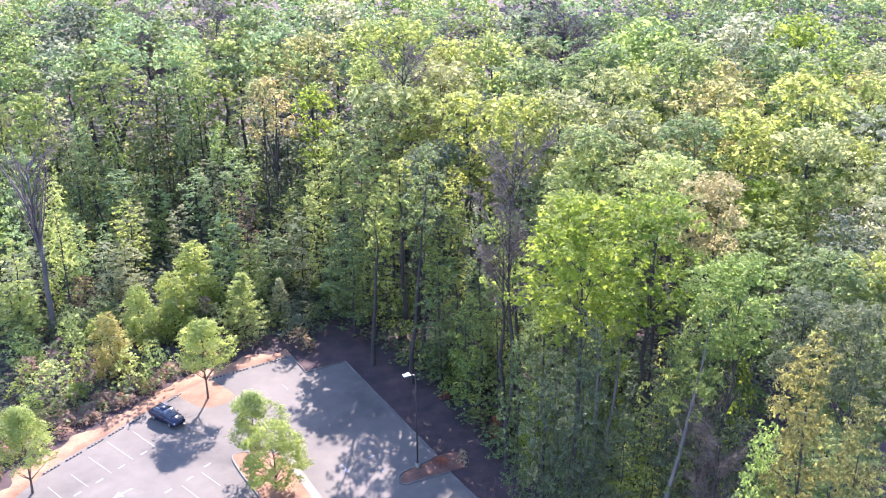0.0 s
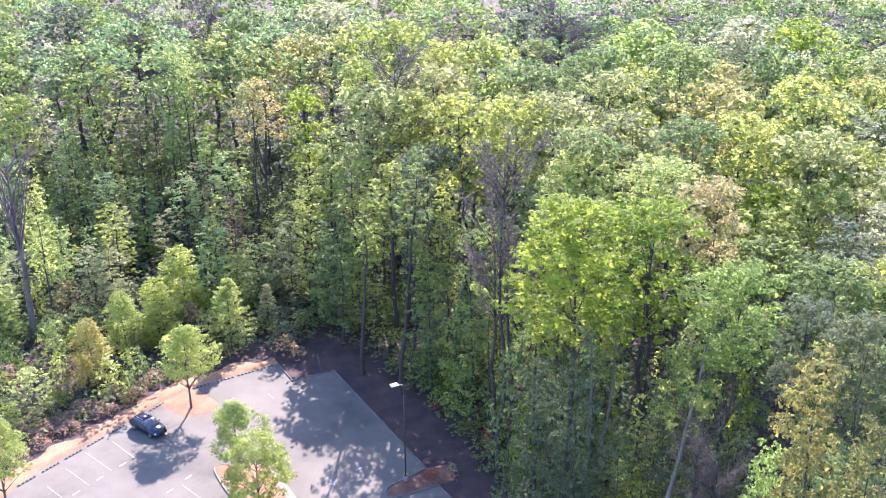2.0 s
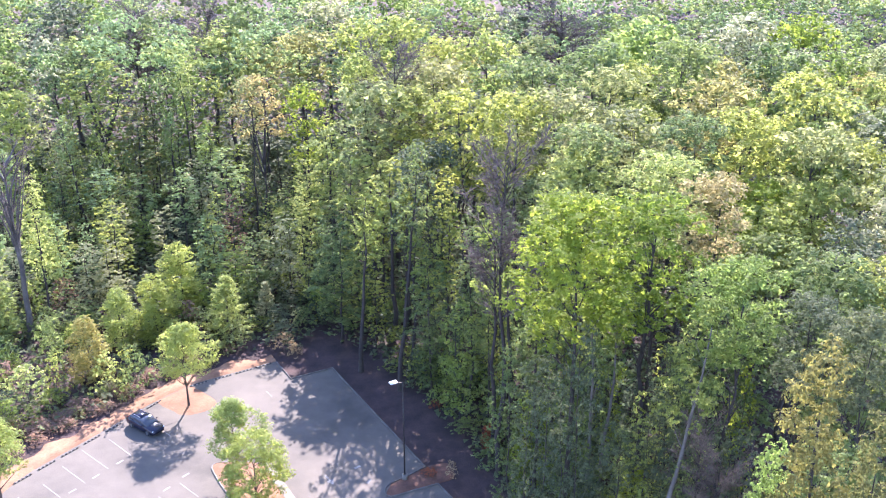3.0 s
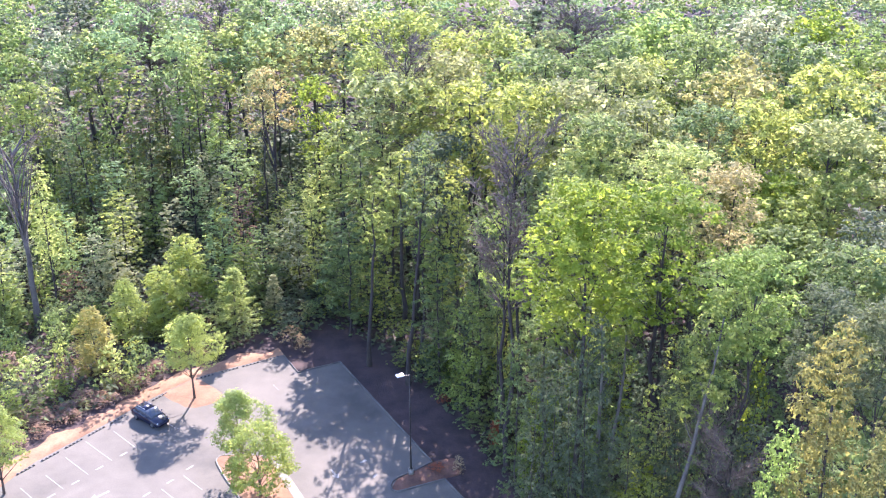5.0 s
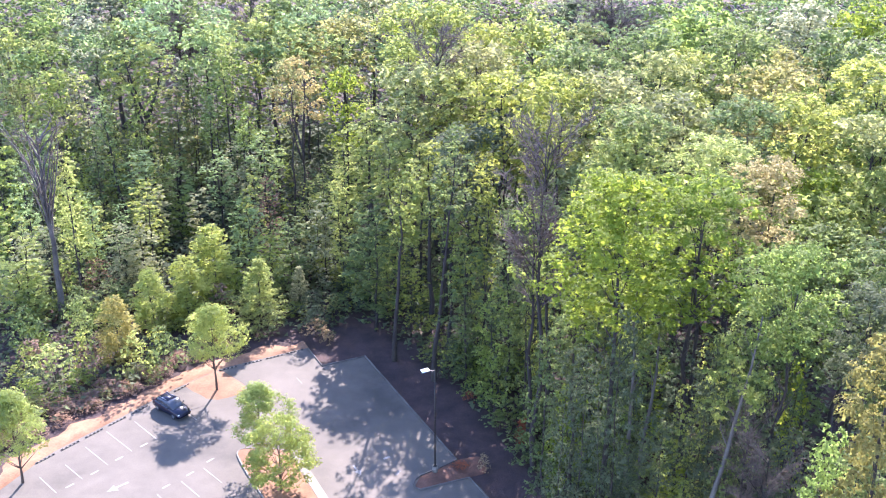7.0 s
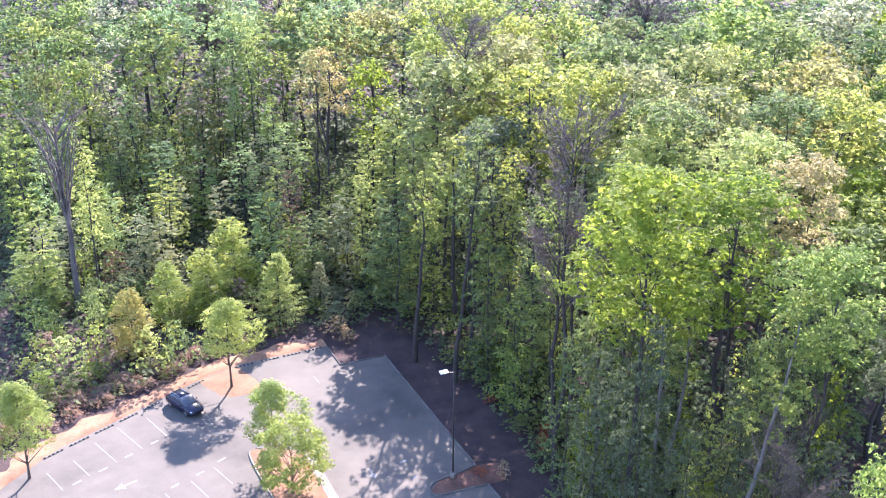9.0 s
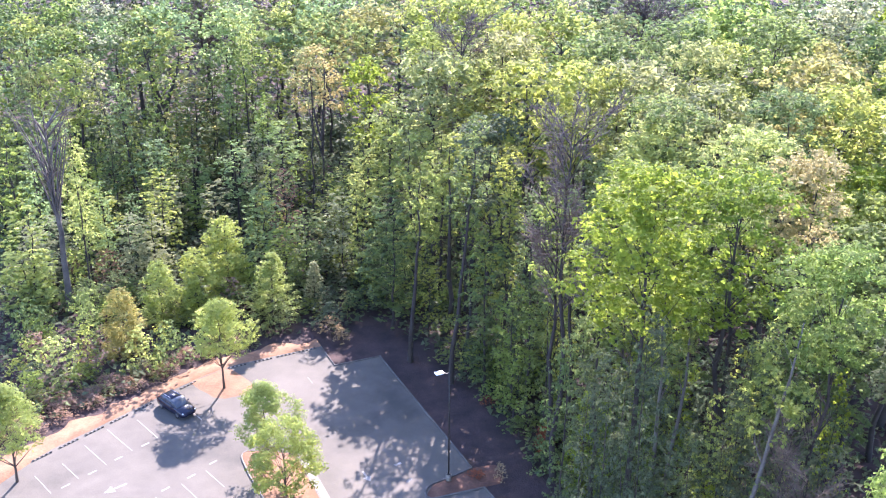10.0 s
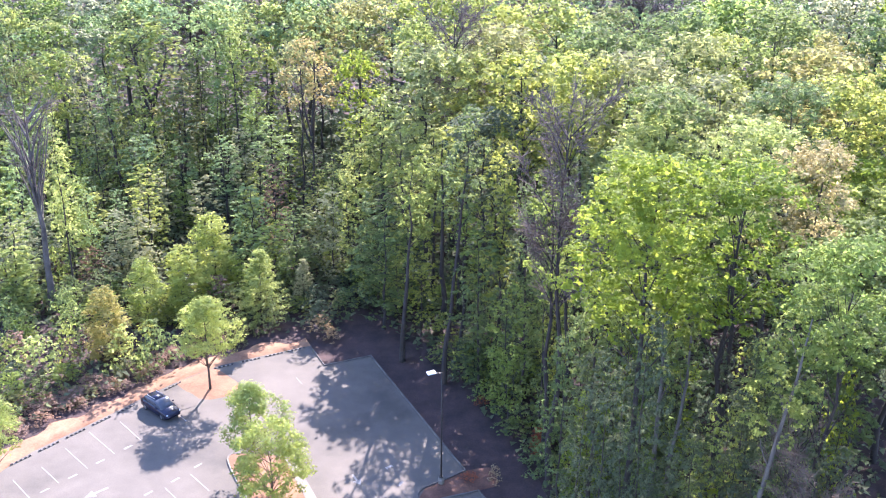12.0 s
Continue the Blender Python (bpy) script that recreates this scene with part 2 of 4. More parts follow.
def crown_shape(kind, height, radius, rs):
    """Clump centres and their radii for a kind of tree."""
    cs, rr = [], []
    if kind == "oak":
        low, turn = height * 0.54, rs.uniform(0, 6.28)
        lobes = [((0.0, 0.0, height - 0.46 * radius), 0.5 * radius)]
        for ring, count, z, size in ((0.52, 5, 0.8, 0.44), (0.62, 6, 0.5, 0.4), (0.5, 5, 0.2, 0.36)):
            for k in range(count):
                w = turn + 6.283 * (k + rs.uniform(-0.25, 0.25)) / count + ring * 9
                far = ring * radius * rs.uniform(0.8, 1.15)
                r = size * radius * rs.uniform(0.8, 1.15)
                lobes.append(((far * math.cos(w), far * math.sin(w), low + (height - low) * (z + rs.uniform(-0.1, 0.07)) - 0.2 * r), r))
        for c, r in lobes:
            for k in range(9):
                q = 1 - 1.35 * (k + 0.5) / 9
                w = k * 2.39996 + rs.uniform(-0.4, 0.4)
                flat = math.sqrt(max(0.0, 1 - q * q)) * r * 0.86
                cs.append((c[0] + flat * math.cos(w), c[1] + flat * math.sin(w), min(height - 0.2 * r, c[2] + q * r * 0.9)))
                rr.append(r * rs.uniform(0.34, 0.5))
        return cs, rr
    if kind in ("fork", "lot", "bushy"):
        low = {"fork": 0.6, "lot": 0.36, "bushy": 0.08}[kind]
        n = {"fork": 30, "lot": 64, "bushy": 70}[kind]
        mid, half = height * (1 + low) / 2, height * (1 - low) / 2
        lobes = [(rs.uniform(0, 6.28), rs.uniform(0.75, 1.25)) for _ in range(4)]
        for i in range(n):
            z = 1 - 1.75 * (i + 0.5) / n
            w = i * 2.39996 + rs.uniform(-0.4, 0.4)
            wide = 1 + sum(0.13 * math.cos(w - a) * g for a, g in lobes[:2]) + 0.14 * math.cos(3 * w + lobes[2][0])
            ring = math.sqrt(max(0.0, 1 - abs(z) ** 2.8)) * rs.uniform(0.66, 0.98) * wide
            if kind == "lot":
                ring = min(1.0, (1.02 - z) ** 0.75) * min(1.0, (z + 0.95) * 2.6) * rs.uniform(0.35, 0.95) * wide
            r = radius * rs.uniform(0.16, 0.3)
            cs.append((radius * ring * math.cos(w), radius * ring * math.sin(w), min(height - 0.55 * r, mid + half * (z * 0.96 + rs.uniform(-0.12, 0.06)))))
            rr.append(r)
    elif kind in ("slim", "column", "young", "pole", "stem", "mast"):
        low = {"slim": 0.36, "pole": 0.66, "stem": 0.62, "mast": 0.76, "column": 0.06, "young": 0.05}[kind]
        n = {"slim": 44, "pole": 22, "stem": 24, "mast": 42, "column": 46, "young": 58}[kind]
        for i in range(n):
            q = (i + 0.5) / n
            w = i * 2.39996 + rs.uniform(-0.6, 0.6)
            prof = math.sin(math.pi * (0.16 + 0.76 * q)) ** 0.7 if kind != "young" else math.sin(math.pi * min(1.0, 0.27 + 0.66 * q)) ** 0.7
            ring = radius * prof * rs.uniform(0.35, 0.92)
            r = radius * rs.uniform(0.22, 0.4) * (0.6 + 0.5 * prof)
            cs.append((ring * math.cos(w), ring * math.sin(w), height * (low + (1 - low) * q) - 0.3 * r))
            rr.append(r)
    elif kind == "shrub":
        for i in range(14):
            w, q = i * 2.39996, (i + 0.5) / 14
            ring = radius * 0.8 * math.sqrt(1 - q) * rs.uniform(0.6, 1.1)
            r = radius * rs.uniform(0.25, 0.42)
            cs.append((ring * math.cos(w), ring * math.sin(w), height * (0.12 + 0.78 * q)))
            rr.append(r)
    return cs, rr


SIZES = {"oak": (28.0, 4.5), "fork": (24.0, 3.4), "slim": (24.0, 3.0), "column": (16.0, 2.6), "young": (9.0, 2.2),
         "shrub": (4.0, 2.2), "lot": (8.5, 3.0), "bushy": (7.5, 2.8), "pole": (24.0, 2.6), "stem": (24.0, 2.6), "mast": (37.0, 2.0), "bare": (27.0, 3.4), "snag": (23.0, 3.3), "pine": (25.0, 3.4), "conifer": (9.0, 2.7)}


def make_tree(kind, seed, leaves, size):
    """Trunk and crown meshes of one tree at its kind's own size."""
    rng, rs = random.Random(seed * 77 + len(kind)), np.random.RandomState(seed * 13 + len(kind) * 5)
    height, radius = SIZES[kind]
    tv, tf = [], []
    thick = {"oak": 0.3, "fork": 0.3, "slim": 0.2, "column": 0.13, "young": 0.09, "shrub": 0.05, "lot": 0.11, "bushy": 0.1, "pole": 0.3, "stem": 0.3, "mast": 0.3, "bare": 0.26, "snag": 0.42, "pine": 0.28, "conifer": 0.1}[kind]
    lean = Vector((rng.uniform(-0.04, 0.04), rng.uniform(-0.04, 0.04), 1)) * height
    if kind == "snag":
        lean = Vector((0.03, -0.02, 1)) * height
    top = {"shrub": 0.6, "fork": 0.52}.get(kind, 0.93)
    bend = [Vector((rng.uniform(-1, 1), rng.uniform(-1, 1), 0)) * height * 0.012 for _ in range(8)]
    spine = [lean * (top * k / 7) + (bend[k] if 0 < k else Vector((0, 0, -0.25))) for k in range(8)]
    tube(tv, tf, spine, [thick * (1.25 if k == 0 else 1 - 0.86 * k / 7) for k in range(8)], 7)
    at = lambda q: spine[min(6, int(q / top * 7))].lerp(spine[min(6, int(q / top * 7)) + 1], q / top * 7 - min(6, int(q / top * 7)))
    if kind in ("pine", "conifer"):
        cc, nn = [], []
        tiers = 15 if kind == "pine" else 13
        low = 0.45 if kind == "pine" else 0.06
        for i in range(tiers):
            q = low + (0.98 - low) * i / (tiers - 1)
            reach = radius * ((1 - (q - low) / (1 - low)) ** 0.85 + 0.06)
            for j in range(9):
                w = j * 0.698 + i * 0.7 + rng.uniform(-0.3, 0.3)
                tip_len = reach * rng.uniform(0.75, 1.15)
                a = at(min(max(0.04, q + rng.uniform(-0.5, 0.5) / tiers), top - 0.01))
                b = a + Vector((math.cos(w), math.sin(w), rng.uniform(-0.1, 0.15) + 0.28 if kind == "conifer" else 0.1)) * tip_len
                tube(tv, tf, [a, b], [thick * 0.16, thick * 0.03], 3)
                k = int(leaves / (tiers * 9))
                u = rs.uniform(0.2, 1.03, k) ** 0.8
                p = np.outer(1 - u, a) + np.outer(u, b) + rs.normal(size=(k, 3)) * (0.05 + 0.02 * radius)
                cc.append(p)
                nn.append(rs.normal(size=(k, 3)) * 0.6 + np.array([0, 0, 0.8]))
        lv, lf = leaf_arrays(np.concatenate(cc), np.concatenate(nn), size, rs, 0.4)
    elif kind in ("bare", "snag"):
        lv, lf = [], []
        n = 34 if kind == "bare" else 22
        twigs_v, twigs_f = [], []
        for i in range(n):
            q = rng.uniform(0.46, 0.92) if kind == "bare" else rng.uniform(0.42, 0.92)
            w = i * 2.39996
            a = at(q)
            out = radius * rng.uniform(0.5, 1.0) * (1.15 - abs(q - 0.7))
            rise = out * rng.uniform(0.7, 1.9) if kind == "bare" else out * rng.uniform(2.4, 4.5)
            b = a + Vector((math.cos(w) * out, math.sin(w) * out, min(rise, height * 1.0 - a.z)))
            path = limb(rng, a, b, out * 0.14)
            tube(tv, tf, path, [thick * f * (0.6 if kind == "bare" else 1) for f in (0.34, 0.26, 0.18, 0.12, 0.05)], 4)
            for _ in range(25 if kind == "bare" else 12):
                u = rng.uniform(0.25, 1.0)
                p = path[int(u * 4)].lerp(path[min(4, int(u * 4) + 1)], u * 4 - int(u * 4))
                d = Vector((math.cos(w) + rng.gauss(0, 0.9), math.sin(w) + rng.gauss(0, 0.9), rng.uniform(0.1, 1.8))).normalized()
                e = p + d * rng.uniform(0.5, 1.3)
                tube(twigs_v, twigs_f, [p, e], [0.026, 0.012], 3)
                for _ in range(3):
                    g = p.lerp(e, rng.uniform(0.3, 1))
                    tube(twigs_v, twigs_f, [g, g + (d + Vector((rng.gauss(0, 0.7), rng.gauss(0, 0.7), rng.gauss(0.2, 0.5)))).normalized() * rng.uniform(0.3, 0.8)], [0.026, 0.009], 3)
        lv, lf = twigs_v, twigs_f
    else:
        cs, rr = crown_shape(kind, height, radius, rs)
        limbs = [i for i in range(len(cs)) if i % {"oak": 9, "lot": 2, "fork": 2, "bushy": 2}.get(kind, 4) == 0]
        mains = []
        if kind == "fork":
            for w, reach, up in ((0.2, 0.55, 0.9), (3.4, 0.5, 0.94), (2.3, 0.85, 0.72), (5.6, 0.8, 0.78)):
                mains.append(limb(rng, at(0.5 if up > 0.85 else 0.42), Vector((math.cos(w) * reach * radius, math.sin(w) * reach * radius, up * height)), 0.45))
                tube(tv, tf, mains[-1], [thick * f for f in (0.62, 0.5, 0.4, 0.26, 0.1)], 5)
        for i in limbs:
            c = Vector(cs[i])
            if mains:
                near = min((pt for way in mains for pt in way[1:4]), key=lambda pt: (pt - c).length + 2 * max(0.0, pt.z - c.z))
                tube(tv, tf, limb(rng, near, c, 0.3), [thick * f for f in (0.22, 0.17, 0.12, 0.08, 0.03)], 4)
                continue
            q = max(0.12 if kind in ("shrub", "lot", "bushy", "column", "young") else 0.3, min(0.85, c.z / height - 0.45 * Vector((c.x, c.y)).length / height * 2.2 - 0.04))
            path = limb(rng, at(q), c, 0.25 * radius * 0.4)
            base = thick * (1 - 0.86 * q / top) * rng.uniform(0.4, 0.62) * (1.7 if kind == "fork" else 1)
            tube(tv, tf, path, [base * f for f in (1, 0.75, 0.5, 0.3, 0.12)], 4)
        lv, lf = clump_leaves(cs, rr, leaves, size, rs, tuft=6 if kind == "shrub" else 9, core={"oak": 6, "mast": 10, "lot": 3, "young": 14, "bushy": 14}.get(kind, 0))
    bark = BARK_GREY if kind == "snag" else BARK_PALE if kind == "pole" else (BARK_RED if kind in ("lot", "bushy") else BARK)
    trunk_me = mesh_of(kind + "_trunk", tv, tf, [bark], True)
    if isinstance(lv, np.ndarray):
        lv, lf = lv.tolist(), lf.tolist()
    crown_me = mesh_of(kind + "_crown", lv, lf, [LEAF["mid"]])
    return trunk_me, crown_me


# kind: for each fineness, how many different ones, how many leaf sprays, and half their length
COUNT = {"oak": ((3, 21000, 0.088), (4, 13500, 0.1), (4, 8600, 0.124), (3, 5800, 0.152)),
         "slim": ((2, 9000, 0.085), (3, 7000, 0.1), (3, 5200, 0.12), (2, 3600, 0.15)),
         "column": ((3, 6600, 0.09), (4, 5000, 0.107), (4, 3800, 0.13), (2, 2800, 0.157)),
         "fork": ((1, 4200, 0.13),), "young": ((3, 15000, 0.08),), "shrub": ((4, 850, 0.11),), "lot": ((2, 21000, 0.056),), "bushy": ((2, 27000, 0.058),),
         "pole": ((1, 4800, 0.09),), "stem": ((2, 3600, 0.112),), "mast": ((2, 9000, 0.07),), "bare": ((3, 0, 0),), "snag": ((1, 0, 0),), "pine": ((1, 6000, 0.2),), "conifer": ((1, 15000, 0.1),)}
STOCK = {kind: [[make_tree(kind, s + 1 + 5 * k, leaves, size) for s in range(n)] for k, (n, leaves, size) in enumerate(rows)] for kind, rows in COUNT.items()}
TONE_WORDS = {"bright": "bright yellow-green", "lime": "lime green", "mid": "mid green", "deep": "dark green", "sage": "grey-green",
              "olive": "olive-brown", "pale": "pale green", "palelime": "pale lime", "golden": "dull golden-green", "newleaf_lit": "sun-brightened pale yellow-green new-leaved", "yellowlime": "sunlit yellow-green", "fresh": "fresh spring green",
              "yellow": "yellowish", "cream": "cream-flowered", "peach": "peach-tinted", "mint": "soft pale green", "moss": "dull olive-yellow", "grey": "leafless grey", "brown": "dry brown", "rust": "rust-red", "tan": "dry tan"}
KIND_WORDS = {"oak": ("tree", "{} broadleaf tree with a rounded clumpy crown"), "fork": ("tree", "{} tree with a forked dark trunk"),
              "slim": ("tree", "{} slender tree with a high narrow crown"), "column": ("tree", "{} young tree leafy down to the ground"),
              "young": ("tree", "{} bushy young tree at the wood's edge"), "shrub": ("shrub", "{} shrub at the edge of the wood"),
              "bushy": ("tree", "{} dense small tree on a car park island"), "lot": ("tree", "{} small planted tree in the car park"), "bare": ("tree", "{} tree with dense bare twigs"),
              "mast": ("tree", "{} very tall tree with a small ragged crown"), "stem": ("tree", "{} tree with a long dark bare trunk"), "pole": ("tree", "{} tree with a long bare pale trunk"), "snag": ("tree", "{} leaning tree with upright bare limbs"), "pine": ("tree", "{} pine among the broadleaf trees"),
              "conifer": ("tree", "{} young conifer with pointed shoots")}
TREES = []


def tree(kind, x, y, height, radius, tone, turn=None, tilt=(0, 0)):
    """One tree or shrub as a thing: an Empty at its foot with a trunk and a crown."""
    k = len(TREES)
    rng = random.Random(k * 31 + 5)
    fine = 0 if y < 68 else 1 if y < 90 else 2 if y < 122 else 3
    stock = STOCK[kind][min(fine, len(STOCK[kind]) - 1)]
    trunk_me, crown_me = stock[k % len(stock)]
    h0, r0 = SIZES[kind]
    root = new("shrub" if kind == "shrub" else "tree")
    turn = rng.uniform(0, 360) if turn is None else turn
    root.matrix_basis = pose(x, y, 0, tilt[0], tilt[1], 0) @ pose(0, 0, 0, 0, 0, turn) @ Matrix.Diagonal((radius / r0, radius / r0, height / h0, 1))
    category, words = KIND_WORDS[kind]
    tagged(root, words.format(TONE_WORDS[tone]), category, "shrubs at the edge" if kind == "shrub" else ("car park trees" if kind in ("lot", "bushy") else "trees of the wood"))
    for name, me in (("trunk", trunk_me), ("crown", crown_me)):
        ob = new(name, me)
        ob.parent = root
        if name == "crown":
            if kind == "oak":
                deep = max(0.58, min(1.15, (1.25 if x < -7 else 0.88) * (radius / r0) / (height / h0)))
                ob.matrix_basis = pose(0, 0, h0 * (1 - deep)) @ Matrix.Diagonal((1, 1, deep, 1))
            ob.material_slots[0].link = "OBJECT"
            ob.material_slots[0].material = LEAF[tone]
    TREES.append((x, y, radius, kind))
    return root


# ---- ground and car park ----
def wobble(x, y, s=0.12, a=1.0):
    return a * noise.noise((x * s, y * s, 3.1))


def west_edge(y):
    """x of the wood's edge west and north of the car park."""
    return float(np.interp(y, [40, 74, 83, 90.6, 96.3, 101, 104], [-44, -41, -36.5, -29.5, -24.5, -18, -8]))


def east_edge(y):
    """x of the wood's edge east of the car park."""
    return float(np.interp(y, [10, 30, 50, 62, 72, 82, 92, 104], [17, 15.5, 14, 11, 8.5, 4.5, 0, -8]))


def wooded(x, y):
    return y > 104 or x < west_edge(y) or x > east_edge(y)


def ground_height(x, y):
    if -44 < x < 16 and 20 < y < 104:
        return -0.04
    return -0.04 + 0.25 * wobble(x, y, 0.06) if max(abs(x), abs(y)) < 400 else -0.04


steps_x = np.concatenate([[-3000, -1200, -500], np.arange(-150, 151, 5.0), [500, 1200, 3000]])
steps_y = np.concatenate([[-3000, -1200, -400, -100], np.arange(-50, 261, 5.0), [500, 1200, 3500]])
gv = [(x, y, ground_height(x, y)) for y in steps_y for x in steps_x]
gw = len(steps_x)
gf = [(j * gw + i, j * gw + i + 1, (j + 1) * gw + i + 1, (j + 1) * gw + i) for j in range(len(steps_y) - 1) for i in range(gw - 1)]
ground = tagged(new("ground", mesh_of("ground", gv, gf, [LITTER], True)), "brown leaf litter covering the woodland floor", "ground", kind="structure")


def slab(name, outline, z0, z1, mat, label, category, parent=None):
    """A flat sheet with thickness from an outline that runs anticlockwise."""
    bm = bmesh.new()
    face = bm.faces.new([bm.verts.new((x, y, z1)) for x, y in outline])
    bmesh.ops.recalc_face_normals(bm, faces=[face])
    if face.normal.z < 0:
        face.normal_flip()
    out = bmesh.ops.extrude_face_region(bm, geom=[face])
    low = [g for g in out["geom"] if isinstance(g, bmesh.types.BMVert)]
    bmesh.ops.translate(bm, verts=low, vec=(0, 0, z0 - z1))
    bmesh.ops.recalc_face_normals(bm, faces=bm.faces[:])
    bmesh.ops.triangulate(bm, faces=[f for f in bm.faces if len(f.verts) > 4])
    ob = part(name, bm, mat, parent)
    return tagged(ob, label, category, kind="structure")


WEST = [(-42, 60), (-38.6, 70.5), (-36.6, 75.2), (-35.3, 78.3), (-34.6, 79.5), (-31, 84.2), (-26.5, 90.3), (-25, 92.0), (-22.6, 94.3), (-19.6, 96.0), (-14.6, 98.6)]
EAST = [(-12.7, 94.7), (-8.5, 96.8), (0.85, 78.4), (1.95, 75.8), (3.4, 73.1), (9, 63), (14, 52), (14, 40)]
slab("road", WEST + EAST + [(-20, 30), (-42, 40)], -0.12, 0.0, ASPHALT, "weathered pale grey asphalt of the car park", "car park")


def strip(name, inner, width, z0, z1, mat, label, category, seed, side):
    """An uneven verge along an edge: higher by the edge, ragged on its outer side."""
    rng = random.Random(seed)
    pts = []
    for (ax, ay), (bx, by) in zip(inner, inner[1:]):
        k = max(1, int(math.hypot(bx - ax, by - ay) / 0.5))
        pts += [(ax + (bx - ax) * i / k, ay + (by - ay) * i / k) for i in range(k)]
    pts.append(inner[-1])
    v, f = [], []
    for i, (x, y) in enumerate(pts):
        ax, ay = pts[max(0, i - 2)]
        bx, by = pts[min(len(pts) - 1, i + 2)]
        n = Vector((-(by - ay), bx - ax, 0)).normalized() * side
        wide = width * (0.8 + 0.5 * noise.noise((x * 0.35, y * 0.35, seed))) + rng.uniform(-0.15, 0.15)
        for q, z in ((0, z0), (0.12, z1), (0.45, z1 + 0.06 * rng.random()), (0.8, z1 * 0.7 + 0.05 * rng.random()), (1.0, -0.08)):
            v.append((x + n.x * wide * q, y + n.y * wide * q, z))
    for i in range(len(pts) - 1):
        for k in range(4):
            a = i * 5 + k
            f.append((a, a + 1, a + 6, a + 5))
    return tagged(new(name, mesh_of(name, v, f, [mat], True)), label, category, kind="structure")


strip("verge", WEST, 2.8, -0.05, 0.06, SOIL, "bare orange-tan clay verge beside the asphalt", "verge", 4, 1)


def kerb_run(points, closed=False, width=0.13, tall=0.13):
    """A concrete kerb swept along a line, with a chamfered inner edge."""
    prof = [(-width / 2, -0.08), (-width / 2, tall - 0.03), (-width / 2 + 0.03, tall), (width / 2 - 0.02, tall), (width / 2, tall - 0.02), (width / 2, -0.08)]
    v, f = [], []
    n = len(points)
    for i, (x, y) in enumerate(points):
        ax, ay = points[i - 1] if closed or i else points[i]
        bx, by = points[(i + 1) % n] if closed or i < n - 1 else points[i]
        d = Vector((bx - ax, by - ay, 0)).normalized()
        v += [(x - d.y * a, y + d.x * a, z) for a, z in prof]
    for i in range(n if closed else n - 1):
        for k in range(5):
            a, b = i * 6 + k, ((i + 1) % n) * 6 + k
            f.append((a, a + 1, b + 1, b))
    return v, f


def kerb(points, label, closed=False, mat=None):
    v, f = kerb_run(points, closed)
    return tagged(new("kerb", mesh_of("kerb", v, f, [mat or CONCRETE])), label, "kerb", kind="structure")


def rounded(points, cut, steps=5):
    """Corners of a closed outline rounded off."""
    out = []
    n = len(points)
    for i in range(n):
        p, a, b = (Vector(points[k % n]) for k in (i, i - 1, i + 1))
        c = min(cut, (a - p).length * 0.45, (b - p).length * 0.45)
        s, e = p + (a - p).normalized() * c, p + (b - p).normalized() * c
        for k in range(steps + 1):
            t = k / steps
            out.append(tuple((s * (1 - t) ** 2 + p * 2 * t * (1 - t) + e * t * t)[:2]))
    return out


kerb([(-14.6, 98.4), (-12.7, 94.7), (-8.5, 96.8), (-4.0, 87.95), (0.88, 78.4)], "dark concrete kerb, its colour deepened for shade, along the shaded asphalt", False, KERB_DARK)
kerb([(0.88, 78.4), (-0.94, 76.95), (-2.2, 76.1), (-2.65, 75.5), (-2.75, 74.9), (-2.6, 74.35), (-2.2, 74.1), (-1.7, 74.25), (-0.64, 74.73), (1.95, 75.8), (3.4, 73.1), (9, 63), (14, 52)], "dark concrete kerb, its colour deepened for shade, along the shaded asphalt", False, KERB_DARK)


def island(outline, soil, label, cut, kerbed=True):
    ring = rounded(outline, cut)
    if kerbed:
        kerb(ring, "pale concrete kerb round a planting island", True)
    cx, cy = sum(p[0] for p in ring) / len(ring), sum(p[1] for p in ring) / len(ring)
    v, f = [], []
    m = len(ring)
    for q, z in ((0.99, 0.1 if kerbed else -0.02), (0.7, 0.17 if kerbed else 0.08), (0.35, 0.2 if kerbed else 0.12)):
        v += [(cx + (x - cx) * q, cy + (y - cy) * q, z + 0.03 * noise.noise((x * q, y * q, 1))) for x, y in ring]
    v.append((cx, cy, 0.22 if kerbed else 0.14))
    for r in range(2):
        f += [(r * m + i, r * m + (i + 1) % m, (r + 1) * m + (i + 1) % m, (r + 1) * m + i) for i in range(m)]
    f += [(2 * m + i, 2 * m + (i + 1) % m, 3 * m) for i in range(m)]
    return tagged(new("planting_island", mesh_of("planting_island", v, f, [soil], True)), label, "planting bed", kind="structure")


island([(-2.65, 74.4), (-2.6, 75.8), (0.9, 78.5), (3.0, 79.2), (3.6, 76.6), (1.95, 75.9), (-2.0, 74.1)], STRAW, "bed of rust-brown pine straw round the lamp", 0.6, False)
island([(-18.9, 80.0), (-13.9, 79.8), (-12.7, 77.0), (-9.2, 70.2), (-12.5, 68.5), (-17.4, 76.8)], CLAY, "bare clay island with two small trees", 1.6)
island([(-26.3, 90.9), (-23.0, 94.2), (-21.0, 92.4), (-19.5, 90.5), (-20.4, 88.5), (-22.6, 87.9), (-24.4, 89.4)], CLAY, "clay planting bed with one small tree", 0.7, False)


slab("gutter", [(-13.35, 78.8), (-12.55, 77.0), (-9.05, 70.1), (-8.45, 70.4), (-11.95, 77.3), (-12.75, 79.1)], -0.1, 0.012, CONCRETE, "pale concrete gutter beside the planting island", "gutter")


